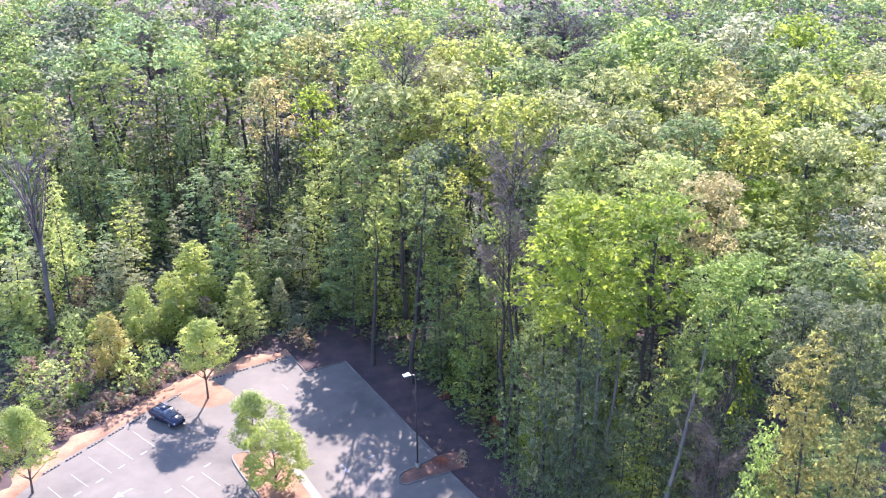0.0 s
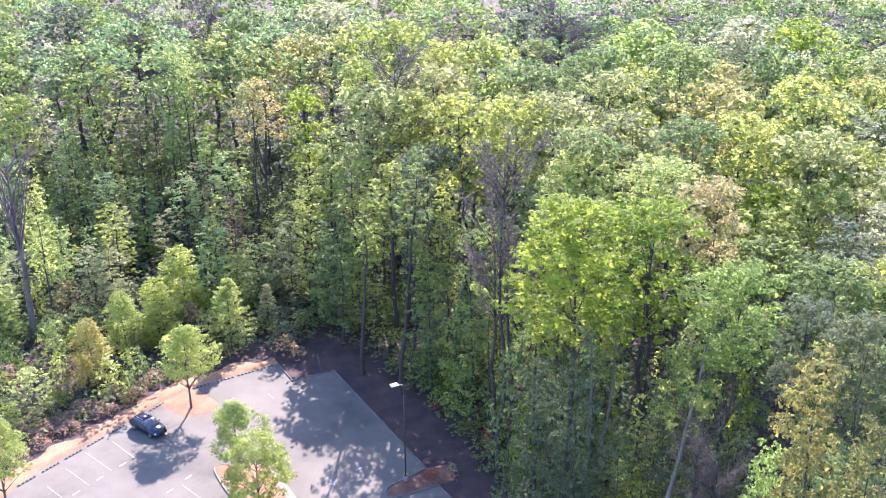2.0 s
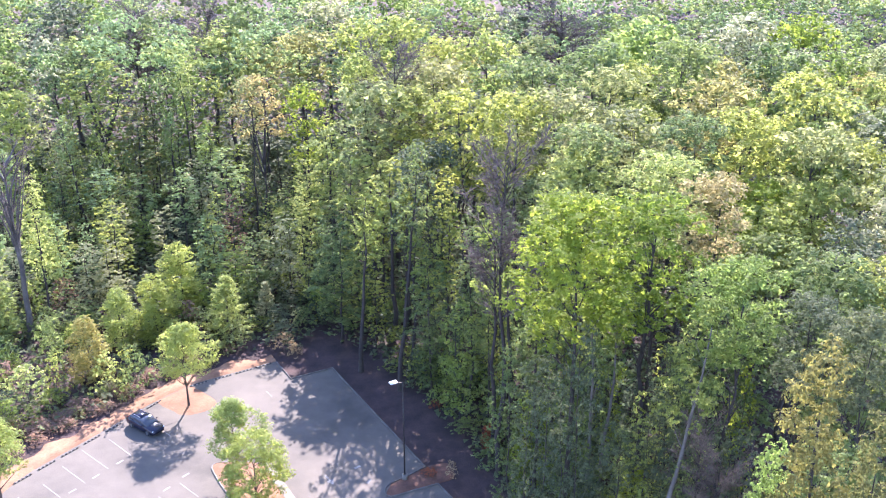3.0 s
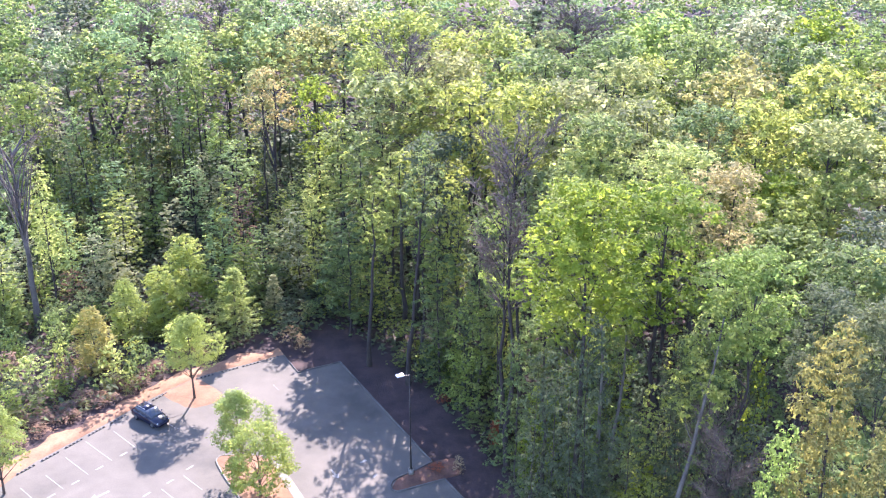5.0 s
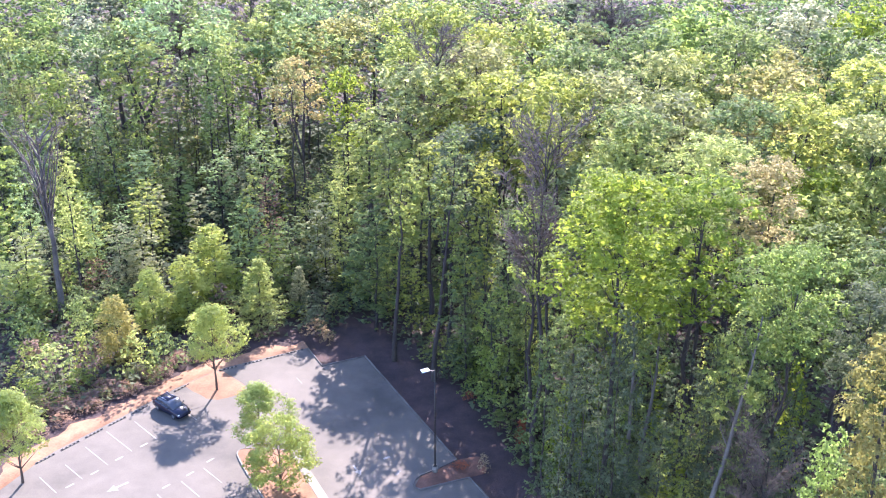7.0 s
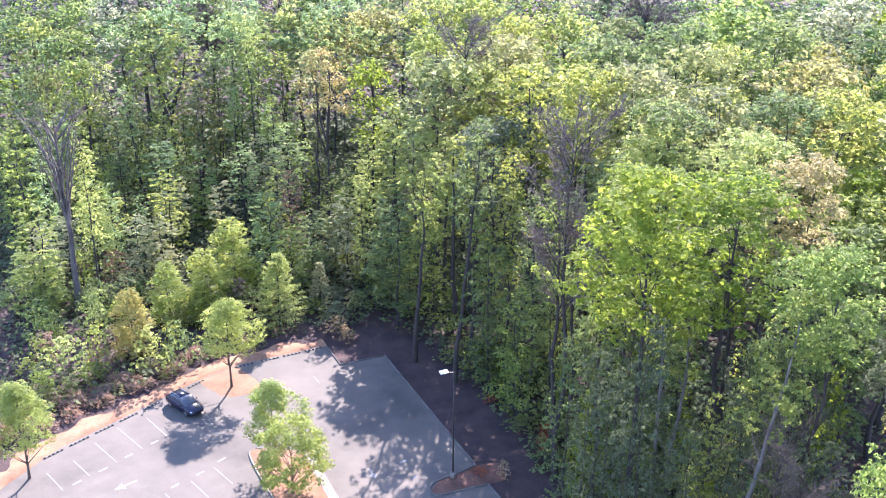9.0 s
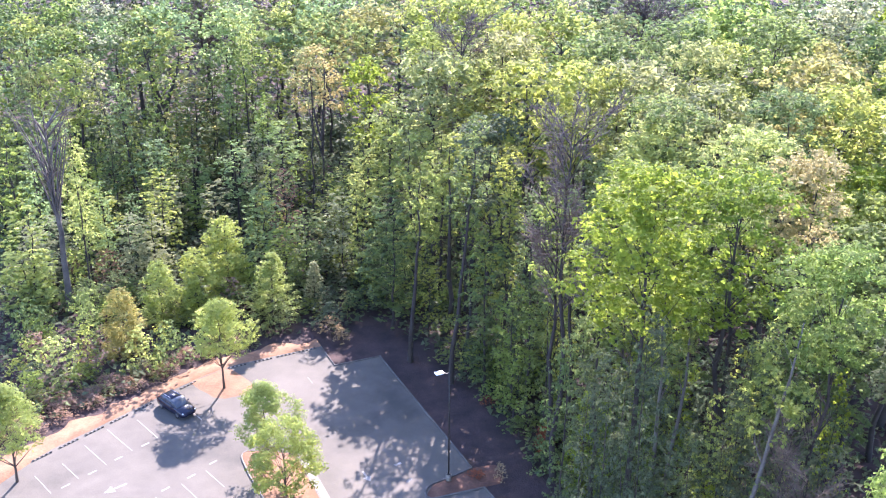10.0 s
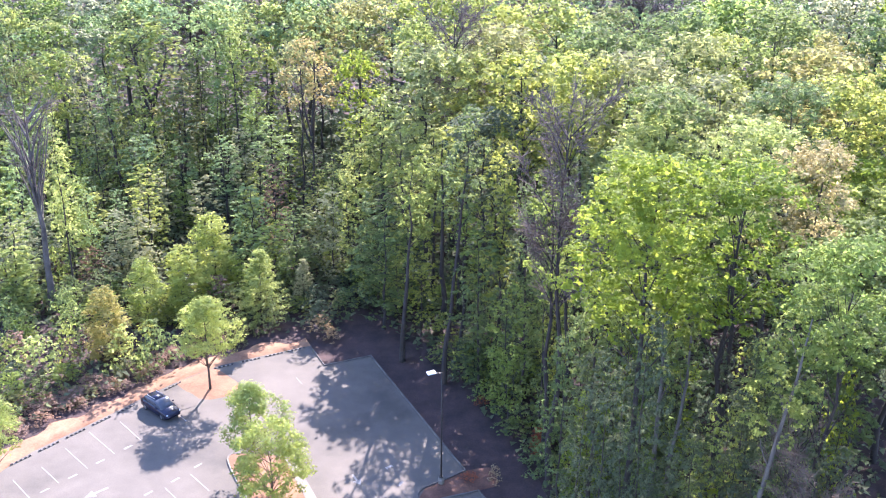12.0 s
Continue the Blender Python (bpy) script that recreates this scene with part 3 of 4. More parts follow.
# ---- painted marks ----
def mark(ax, ay, bx, by, width, label):
    d = Vector((bx - ax, by - ay, 0))
    bm = bmesh.new()
    box(bm, d.length, width, 0.006, pose((ax + bx) / 2, (ay + by) / 2, 0.005, 0, 0, math.degrees(math.atan2(d.y, d.x))))
    return tagged(part("road_marking", bm, PAINT), label, "road marking", kind="structure")


for ax, ay, bx, by in ((-33.0, 77.4, -30.9, 75.4), (-32.1, 80.1, -29.3, 77.4), (-31.0, 82.6, -27.8, 79.5), (-28.9, 84.3, -26.2, 81.5),
                       (-25.2, 86.6, -23.2, 84.6), (-20.9, 77.0, -18.9, 74.9), (-22.4, 75.1, -20.4, 73.0), (-24.0, 73.3, -22.0, 71.2), (-34.6, 75.6, -32.4, 73.4),
                       (-15.0, 92.4, -14.3, 91.3)):
    mark(ax, ay, bx, by, 0.075, "worn white parking bay line")
for x, y in ((-28.6, 78.4), (-30.1, 76.3), (-31.6, 74.4), (-27.0, 80.5), (-20.6, 78.2), (-21.9, 76.2), (-23.5, 74.4)):
    mark(x - 0.24, y - 0.3, x + 0.24, y + 0.3, 0.17, "short white bar painted on the asphalt")


def arrow(x, y, turn, label, size=1.0):
    bm = bmesh.new()
    m = pose(x, y, 0, 0, 0, turn) @ Matrix.Diagonal((size, size, 1, 1))
    box(bm, 1.5, 0.28, 0.006, m @ pose(-0.5, 0, 0.005))
    pts = [m @ Vector(p) for p in ((0.25, -0.62, 0.008), (1.35, 0, 0.008), (0.25, 0.62, 0.008))]
    bm.faces.new([bm.verts.new(p) for p in pts])
    return tagged(part("road_marking", bm, PAINT), label, "road marking", kind="structure")


arrow(-27.5, 74.3, 224, "white direction arrow painted on the asphalt", 0.75)
arrow(-7.7, 76.9, -60, "white direction arrow on half-shaded asphalt", 0.6)
mark(-5.5, 78.5, -5.0, 78.9, 0.25, "short white bar painted on the asphalt")
mark(-4.3, 76.2, -4.0, 76.8, 0.25, "short white bar painted on the asphalt")


# ---- wheel stops ----
def wheel_stop(x, y, turn):
    root = tagged(new("wheel_stop"), "pale concrete wheel stop with black bands", "wheel stop", "wheel stops along the bays")
    root.matrix_basis = pose(x, y, 0, 0, 0, turn)
    bm = bmesh.new()
    box(bm, 1.9, 0.15, 0.05, pose(0, 0, 0.025), 0.015)
    part("bar", bm, STOP_PALE, root)
    for k in range(5):
        bm = bmesh.new()
        box(bm, 0.2, 0.16, 0.11, pose(-0.8 + 0.4 * k, 0, 0.055), 0.02)
        part("band", bm, RUBBER, root, "black band")
    return root


def along(ax, ay, bx, by, places, shift=0.0):
    turn = math.degrees(math.atan2(by - ay, bx - ax))
    for q in places:
        wheel_stop(ax + (bx - ax) * q, ay + (by - ay) * q, turn)


along(-35.05, 78.25, -25.95, 90.35, (0, 0.167, 0.333, 0.5, 0.667, 0.833, 1.0))
along(-22.16, 94.15, -15.9, 97.72, (0, 0.37, 0.69, 1.0))
# ---- lamp ----
def street_lamp(x, y, tall):
    root = tagged(new("street_lamp"), "tall dark bronze lamp post with a white flat head", "street lamp")
    root.matrix_basis = pose(x, y, 0.15)
    bm = bmesh.new()
    rod(bm, 0.25, 0.24, 0.5, pose(0, 0, -0.05), 20)
    part("base", bm, CONCRETE, root, "pale round concrete footing", True)
    bm = bmesh.new()
    rod(bm, 0.068, 0.048, tall, pose(0, 0, 0.4), 12)
    part("pole", bm, POLE_PAINT, root, "", True)
    bm = bmesh.new()
    box(bm, 0.34, 0.34, 0.04, pose(0, 0, 0.52), 0.01)
    part("base_plate", bm, POLE_PAINT, root)
    bm = bmesh.new()
    box(bm, 0.5, 0.07, 0.07, pose(-0.28, 0, tall + 0.3), 0.01)
    part("arm", bm, POLE_PAINT, root)
    bm = bmesh.new()
    box(bm, 0.68, 0.42, 0.1, pose(-0.8, -0.05, tall + 0.36, 10, 0, 28), 0.03)
    head = part("head", bm, LAMP_WHITE, root, "white flat lamp head")
    bm = bmesh.new()
    box(bm, 0.5, 0.3, 0.02, pose(-0.8, -0.05, tall + 0.3, 10, 0, 28))
    part("lens", bm, CLEAR_LENS, head)
    return root


street_lamp(-0.98, 76.6, 9.5)


# ---- car ----
def loft(sections, mat, name, parent, label=""):
    """A skin over cross-sections (x, list of (y, z)), closed at both ends."""
    bm = bmesh.new()
    rings = [[bm.verts.new((x, y, z)) for y, z in ring] for x, ring in sections]
    n = len(rings[0])
    for a, b in zip(rings, rings[1:]):
        for k in range(n):
            bm.faces.new((a[k], a[(k + 1) % n], b[(k + 1) % n], b[k]))
    bm.faces.new(rings[0])
    bm.faces.new(list(reversed(rings[-1])))
    bmesh.ops.recalc_face_normals(bm, faces=bm.faces[:])
    return part(name, bm, mat, parent, label, True)


def car(x, y, turn):
    root = tagged(new("car"), "dark navy hatchback parked in a bay", "car")
    root.matrix_basis = pose(x, y, 0, 0, 0, turn) @ Matrix.Scale(0.92, 4)

    def ring(half, low, high, tuck):
        return [(-half, low + 0.12), (-half * 0.94, low), (half * 0.94, low), (half, low + 0.12), (half, high - 0.16), (half - tuck, high), (-half + tuck, high), (-half, high - 0.16)]

    body = loft([(-2.16, ring(0.7, 0.34, 0.78, 0.1)), (-2.1, ring(0.82, 0.24, 0.92, 0.1)), (-1.6, ring(0.88, 0.2, 0.98, 0.09)), (-0.6, ring(0.89, 0.2, 0.99, 0.08)),
                 (0.7, ring(0.89, 0.2, 0.97, 0.08)), (1.5, ring(0.87, 0.2, 0.88, 0.12)), (2.0, ring(0.8, 0.24, 0.76, 0.14)), (2.2, ring(0.62, 0.34, 0.62, 0.1))], CAR_PAINT, "body", root)

    def cab(half, top):
        return [(-half, 0.93), (half, 0.93), (half - 0.12, top - 0.06), (half - 0.24, top), (-half + 0.24, top), (-half + 0.12, top - 0.06)]

    loft([(-2.0, cab(0.76, 1.0)), (-1.6, cab(0.8, 1.36)), (-1.1, cab(0.82, 1.44)), (0.1, cab(0.82, 1.45)), (0.45, cab(0.81, 1.38)), (1.15, cab(0.76, 0.96))], GLASS, "cabin_glass", root, "dark tinted windows")
    bm = bmesh.new()
    box(bm, 1.55, 1.16, 0.06, pose(-0.7, 0, 1.45), 0.025)
    roof = part("roof", bm, CAR_PAINT, root, "glossy dark roof", True)
    for y in (-0.5, 0.5):
        bm = bmesh.new()
        box(bm, 1.3, 0.035, 0.04, pose(-0.75, y, 1.5), 0.01)
        part("roof_rail", bm, CHROME, roof)
    for sx, sy in ((-1.3, -0.8), (-1.3, 0.8), (1.32, -0.8), (1.32, 0.8)):
        bm = bmesh.new()
        rod(bm, 0.31, 0.31, 0.2, pose(sx, sy - 0.1, 0.31, -90, 0, 0), 20)
        wheel = part("wheel", bm, RUBBER, root, "", True)
        bm = bmesh.new()
        rod(bm, 0.19, 0.17, 0.02, pose(sx, sy + (0.1 if sy > 0 else -0.12), 0.31, -90, 0, 0), 14)
        part("rim", bm, CHROME, wheel, "alloy rim")
    for y in (-0.62, 0.62):
        bm = bmesh.new()
        box(bm, 0.12, 0.3, 0.13, pose(2.02, y, 0.66, 0, -18, 0), 0.03)
        part("headlight", bm, CLEAR_LENS, body)
        bm = bmesh.new()
        box(bm, 0.08, 0.2, 0.24, pose(-2.1, y, 0.83), 0.03)
        part("tail_light", bm, RED_LENS, body)
        bm = bmesh.new()
        box(bm, 0.1, 0.2, 0.13, pose(0.62, y * 1.55, 1.0), 0.03)
        part("wing_mirror", bm, CAR_PAINT, body)
    bm = bmesh.new()
    box(bm, 0.02, 0.5, 0.11, pose(-2.15, 0, 0.6), 0.005)
    part("number_plate", bm, PLATE, body)
    for px in (0.28, -0.62, -1.5):
        for y in (-0.79, 0.79):
            bm = bmesh.new()
            box(bm, 0.06, 0.03, 0.48, pose(px, y * 0.94, 1.16, -14 if y > 0 else 14, 0, 0), 0.01)
            part("pillar", bm, CAR_PAINT, body)
    return root


car(-25.8, 86.1, -40)


# ---- brush pile on the verge ----
def brush_pile(x, y):
    root = tagged(new("brush_pile"), "dark heap of dead branches on the clay verge", "brush pile")
    root.matrix_basis = pose(x, y, 0)
    rng = random.Random(8)
    for k in range(16):
        w = rng.uniform(0, 6.28)
        a = Vector((rng.uniform(-0.9, 0.9), rng.uniform(-0.5, 0.5), rng.uniform(0.02, 0.3)))
        b = a + Vector((math.cos(w) * rng.uniform(0.6, 1.3), math.sin(w) * rng.uniform(0.3, 0.7), rng.uniform(-0.02, 0.4)))
        v, f = [], []
        tube(v, f, limb(rng, a, b, 0.12, 3), [0.06, 0.05, 0.04, 0.02], 5)
        stick = new("branch", mesh_of("branch", v, f, [BARK_PALE if k % 6 == 0 else BARK], True))
        stick.parent = root
    return root


brush_pile(-37.3, 82.6)


# ---- the trees that stand out ----
tree("oak", 11.2, 65.0, 30.8, 4.6, "bright")
tree("oak", 17.0, 67.5, 30.2, 4.6, "bright")
tree("oak", 23.4, 73.9, 29.3, 2.9, "peach")
tree("oak", 21.0, 59.0, 28.6, 3.2, "fresh")
tree("oak", 30.8, 84.0, 25.0, 3.6, "bright")
tree("oak", 34.0, 81.1, 25.6, 3.8, "lime")
tree("oak", 36.7, 86.4, 29.0, 5.1, "sage")
tree("oak", 32.5, 103.1, 29.0, 5.3, "yellow")
tree("oak", 20.6, 79.0, 29.4, 3.7, "palelime")
tree("oak", 20.8, 94.6, 28.6, 5.4, "olive")
tree("oak", 14.9, 100.2, 29.0, 4.6, "cream")
tree("oak", 14.3, 83.2, 28.2, 3.9, "palelime")
tree("oak", 10.8, 99.5, 29.0, 3.9, "lime")
tree("oak", 6.0, 104.9, 28.0, 5.1, "lime")
tree("oak", 3.6, 121.8, 27.0, 4.7, "cream")
tree("oak", 0.4, 117.9, 25.0, 4.6, "palelime")
tree("oak", -4.1, 118.1, 25.6, 5.0, "sage")
tree("bare", 7.5, 77.0, 31.5, 3.4, "grey")
tree("bare", 22.8, 152.4, 29.0, 5.6, "grey")
tree("pine", 18.1, 158.7, 27.0, 3.3, "deep")
tree("bare", -1.2, 122.3, 29.0, 4.2, "grey")
tree("slim", 6.9, 152.0, 27.0, 4.0, "grey")
tree("oak", 10.7, 133.3, 28.0, 5.1, "lime")
tree("oak", 14.5, 120.3, 28.0, 4.6, "mid")
tree("oak", 22.4, 121.7, 29.0, 4.7, "mid")
tree("oak", 31.3, 130.6, 30.0, 6.6, "fresh")
tree("oak", 22.6, 109.0, 29.0, 4.2, "sage")
tree("oak", 32.5, 118.4, 30.0, 4.5, "mid")
tree("oak", 44.2, 132.2, 30.0, 5.8, "pale")
tree("oak", 42.8, 115.9, 30.0, 5.9, "mid")
tree("oak", 40.8, 100.4, 30.0, 5.2, "lime")
tree("oak", 30.9, 90.5, 29.6, 4.1, "lime")
tree("oak", 25.3, 87.9, 30.0, 3.5, "mid")
tree("oak", 15.6, 84.4, 30.0, 3.3, "mid")
tree("oak", 51.2, 132.3, 30.0, 5.8, "bright")
tree("oak", -6.8, 153.5, 26.0, 5.3, "lime")
tree("oak", -0.3, 153.5, 26.0, 5.3, "lime")
tree("oak", -12.2, 172.8, 26.0, 5.4, "pale")
tree("bare", -32.1, 172.5, 26.0, 4.5, "grey")
tree("oak", -25.0, 167.5, 26.0, 5.3, "mid")
tree("oak", -54.7, 173.0, 26.0, 6.5, "deep")
tree("bare", -43.8, 172.4, 26.0, 4.5, "grey")
tree("column", -6.1, 111.1, 21.0, 3.7, "palelime")
tree("column", -7.8, 102.5, 14.4, 3.2, "mid")
tree("slim", -3.3, 110.9, 20.4, 3.1, "palelime")
tree("slim", 0.4, 109.4, 20.8, 3.0, "lime")
tree("slim", 3.4, 92.7, 22.6, 2.3, "lime")
tree("column", 1.9, 90.8, 16.1, 2.6, "mid")
tree("slim", 5.7, 86.7, 21.1, 2.2, "mid")
tree("column", 4.3, 84.6, 13.8, 2.0, "fresh")
tree("column", 7.1, 83.7, 17.0, 2.4, "mid")
tree("column", 9.6, 78.6, 15.6, 2.1, "mid")
tree("column", 12.3, 74.7, 16.6, 2.2, "mid")
tree("column", 15.1, 72.7, 15.7, 2.4, "mid")
# the deep tone on these front trees stands in for shade
tree("column", 17.3, 68.7, 16.9, 2.3, "deep")
tree("column", 18.9, 64.7, 20.0, 2.3, "deep")
tree("column", 20.4, 60.7, 17.3, 2.2, "deep")
tree("column", 21.9, 56.6, 17.3, 2.1, "deep")
tree("oak", 25.9, 58.7, 26.2, 2.5, "deep")
tree("column", 9.7, 72.6, 11.1, 2.0, "bright")
tree("column", 12.4, 67.6, 12.7, 2.1, "fresh")
tree("column", 15.0, 63.7, 13.3, 2.2, "mid")
tree("column", 17.5, 59.6, 15.0, 2.1, "deep")
tree("bare", 19.8, 55.6, 17.3, 2.1, "grey")
tree("column", -46.3, 103.6, 7.5, 3.6, "newleaf_lit")
# the wood west and north of the car park
# paler leaf tones, mint above all, carry the haze and back light here
tree("slim", -40.9, 107.0, 21.1, 1.7, "palelime")
tree("oak", -53.1, 140.0, 19.4, 4.3, "yellowlime")
tree("slim", -47.4, 138.0, 19.9, 2.0, "pale", None, (0, -7))
tree("fork", -42.9, 146.0, 21.9, 4.7, "yellowlime")
tree("slim", -38.5, 142.0, 16.5, 3.5, "yellow")
tree("oak", -67.6, 160.0, 20.6, 4.3, "yellowlime")
tree("oak", -64.7, 168.0, 20.0, 5.8, "mid")
tree("oak", -62.3, 150.0, 14.9, 3.0, "cream")
tree("oak", -53.3, 158.0, 20.5, 3.7, "mint")
tree("oak", -49.9, 164.0, 21.8, 5.0, "palelime")
tree("oak", -35.3, 152.0, 23.5, 3.8, "mint")
tree("slim", -31.0, 147.0, 22.8, 2.9, "fresh")
tree("slim", -37.8, 150.0, 18.8, 2.3, "mid")
tree("slim", -32.5, 143.0, 17.7, 2.4, "fresh")
tree("oak", -27.5, 162.0, 23.1, 5.4, "palelime")
tree("slim", -27.9, 150.0, 18.6, 2.9, "yellowlime")
tree("oak", -20.4, 132.0, 23.0, 2.5, "cream")
tree("fork", -18.8, 130.0, 23.5, 3.1, "peach")
tree("oak", -13.6, 134.0, 21.3, 3.3, "bright")
tree("slim", -10.5, 132.0, 17.8, 2.3, "yellowlime")
tree("oak", -15.9, 156.0, 24.1, 5.1, "cream")
tree("oak", -21.6, 158.0, 20.9, 3.4, "yellow")
tree("slim", -9.2, 123.0, 18.7, 3.7, "palelime")
tree("slim", -4.1, 120.0, 20.3, 3.2, "olive")
tree("slim", -12.0, 118.0, 16.6, 2.6, "palelime")
tree("column", -52.7, 118.0, 17.4, 3.2, "fresh")
tree("column", -49.2, 116.0, 15.6, 2.0, "mint")
tree("column", -42.6, 112.0, 13.2, 2.5, "palelime")
tree("column", -41.0, 114.0, 11.6, 1.5, "mint")
tree("column", -45.5, 104.0, 12.7, 3.1, "palelime")
tree("slim", -40.0, 130.0, 11.5, 3.0, "mint")
tree("column", -36.1, 119.0, 11.6, 2.4, "newleaf_lit")
tree("column", -39.1, 118.0, 8.7, 1.6, "mint")
tree("slim", -23.8, 130.0, 14.3, 2.6, "mint")
tree("column", -24.0, 123.0, 11.1, 2.0, "yellowlime")
tree("column", -21.8, 121.0, 11.1, 1.7, "brown")
tree("column", -23.7, 116.0, 10.2, 2.7, "mint")
tree("slim", -29.2, 128.0, 12.2, 2.3, "mint")
tree("column", -35.7, 132.0, 10.1, 2.5, "mint")
tree("column", -16.8, 119.0, 9.0, 2.0, "olive")
tree("column", -12.1, 113.0, 12.8, 2.2, "palelime")
tree("column", -8.9, 108.0, 14.4, 2.5, "mid")
tree("column", -18.0, 112.0, 9.5, 2.5, "mid")
tree("column", -15.5, 124.0, 10.2, 2.0, "mid")
tree("slim", -52.0, 128.0, 15.7, 2.5, "mint")
tree("slim", -63.4, 144.0, 17.8, 3.4, "mint")
tree("stem", -30.8, 144.0, 22.8, 1.7, "palelime")
tree("stem", -26.7, 136.0, 15.9, 1.6, "fresh")
tree("stem", -27.8, 137.0, 14.7, 1.4, "mint")
tree("stem", -43.7, 134.0, 17.5, 1.7, "mint", 80, (0, -6))
tree("stem", -32.7, 140.0, 16.1, 1.5, "mint")
tree("stem", -52.7, 136.0, 16.9, 2.0, "yellowlime")
tree("snag", -42.6, 105.0, 22.6, 3.2, "grey", 0)
tree("young", -26.3, 109.1, 9.3, 2.8, "newleaf_lit")
tree("young", -28.3, 104.0, 8.0, 2.5, "newleaf_lit")
tree("young", -31.7, 102.4, 7.3, 2.1, "newleaf_lit")
tree("conifer", -20.5, 103.6, 8.3, 3.0, "palelime")
tree("conifer", -16.6, 107.5, 5.6, 1.5, "pale")
tree("young", -33.3, 95.3, 7.5, 2.1, "golden")
tree("shrub", -38.0, 89.9, 5.2, 3.0, "palelime")
tree("shrub", -35.6, 91.5, 5.6, 1.7, "lime")
tree("shrub", -30.6, 91.7, 5.5, 2.2, "palelime")
tree("shrub", -28.1, 92.7, 5.6, 2.2, "mid")
tree("shrub", -43.1, 95.7, 5.9, 2.3, "mid")
tree("shrub", -38.0, 97.7, 6.2, 2.3, "mid")
tree("lot", -22.4, 89.9, 9.0, 3.2, "newleaf_lit")
tree("lot", -15.9, 78.0, 7.7, 2.8, "newleaf_lit")
tree("bushy", -13.7, 73.7, 7.0, 2.8, "yellowlime")
tree("lot", -35.7, 74.8, 8.7, 3.1, "yellowlime")
tree("mast", 14.0, 30.4, 38.2, 1.45, "moss")
tree("mast", 13.0, 31.3, 33.9, 1.0, "fresh")
tree("mast", 16.6, 30.4, 35.2, 1.1, "moss")
tree("oak", 29.6, 63.1, 26.9, 3.6, "mid")
tree("oak", 26.9, 52.7, 28.0, 2.5, "deep")
tree("column", 16.0, 62.8, 9.7, 2.6, "bright")
# deep-toned columns here have the shade of the wood in their colour
tree("column", 11.6, 61.6, 23.2, 2.0, "deep")
tree("column", 16.6, 60.5, 18.5, 1.8, "deep")
tree("column", 7.5, 70.6, 16.8, 1.9, "mid")
# six columns in bright tones, standing in for sun breaking through the wood
tree("column", 20.0, 70.5, 16.9, 1.6, "yellowlime")
tree("column", 16.7, 76.4, 14.3, 1.5, "bright")
tree("column", 21.1, 62.5, 13.1, 1.7, "yellowlime")
tree("column", 13.8, 82.5, 13.0, 1.6, "bright")
tree("column", 23.9, 64.4, 18.1, 1.5, "bright")
tree("column", 8.4, 86.5, 16.4, 1.6, "yellowlime")
tree("column", 9.4, 64.5, 19.1, 1.9, "deep")
tree("column", 10.6, 62.5, 19.4, 1.9, "deep")
tree("column", 15.9, 60.5, 18.3, 1.7, "lime")
tree("column", 18.0, 57.5, 14.7, 1.6, "mid")
tree("column", 8.4, 67.0, 17.3, 1.7, "deep")
tree("column", 20.5, 56.5, 17.7, 1.7, "deep")
tree("bare", 19.4, 58.6, 17.7, 2.2, "grey")
# leaning and bare trunks at the edge of the wood
tree("pole", 13.6, 67.0, 24.0, 2.2, "lime", 20, (0, -1))
tree("pole", 14.3, 67.3, 23.0, 2.0, "mid", 80, (0, 2))
tree("pole", 16.0, 58.0, 27.0, 2.4, "lime", 150, (2, 6))
tree("stem", -0.2, 106.0, 21.0, 2.3, "lime", 190, (0, -1))
tree("stem", 0.1, 97.0, 15.0, 1.8, "fresh", 300, (0, 2))
tree("stem", 11.4, 75.5, 22.0, 2.0, "lime", 260, (0, 1))
tree("stem", -1.9, 104.0, 21.0, 2.6, "palelime", 30)
tree("stem", -5.4, 96.0, 21.0, 2.2, "lime", 130, (0, 5))
tree("stem", -1.3, 92.0, 26.0, 2.2, "mid", 190, (0, 4.5))
tree("stem", 7.1, 80.0, 24.5, 2.2, "fresh", 220, (0, -1))
tree("stem", 8.7, 80.0, 24.0, 2.2, "mid", 300, (0, -1))
tree("stem", 9.7, 69.0, 22.5, 2.0, "mid", 20, (0, -1))
# small plants by the car park
tree("shrub", -13.9, 100.4, 2.6, 1.7, "tan")
tree("shrub", -12.6, 99.6, 1.6, 1.1, "tan")
tree("shrub", 3.2, 76.9, 1.7, 0.8, "tan")
tree("shrub", 1.2, 77.2, 0.7, 0.9, "rust")
tree("young", 6.9, 81.1, 2.6, 0.8, "rust")
tree("shrub", 2.3, 88.5, 0.8, 1.0, "rust")

# ---- the rest of the wood ----
def crowded(x, y, gap):
    return any((x - a) ** 2 + (y - b) ** 2 < (gap * (0.5 + 0.12 * r)) ** 2 for a, b, r, kind in TREES if kind != "shrub")


def sunlit(x, y):
    """Where the car park stands in the sun."""
    if -36 < x < -12.5:
        return y < np.interp(x, [-42, -36.6, -34.6, -26.5, -22.6, -14.6], [62.2, 77.4, 81.7, 92.5, 96.5, 100.8])
    return -12.5 <= x < -4 and y < 82.5 - (x + 12) * 0.15


def tallest(x, y):
    """How tall a tree may be here and leave that part in the sun."""
    for k in range(2, 110):
        if sunlit(x - 0.078 * k, y - 0.494 * k):
            return 0.5 * k * math.tan(SUN_ELEV)
        if -46 < x - 0.078 * k < -17 and 92 < y - 0.494 * k < 105:
            return 3 + 0.5 * k * math.tan(SUN_ELEV)
    return 99.0


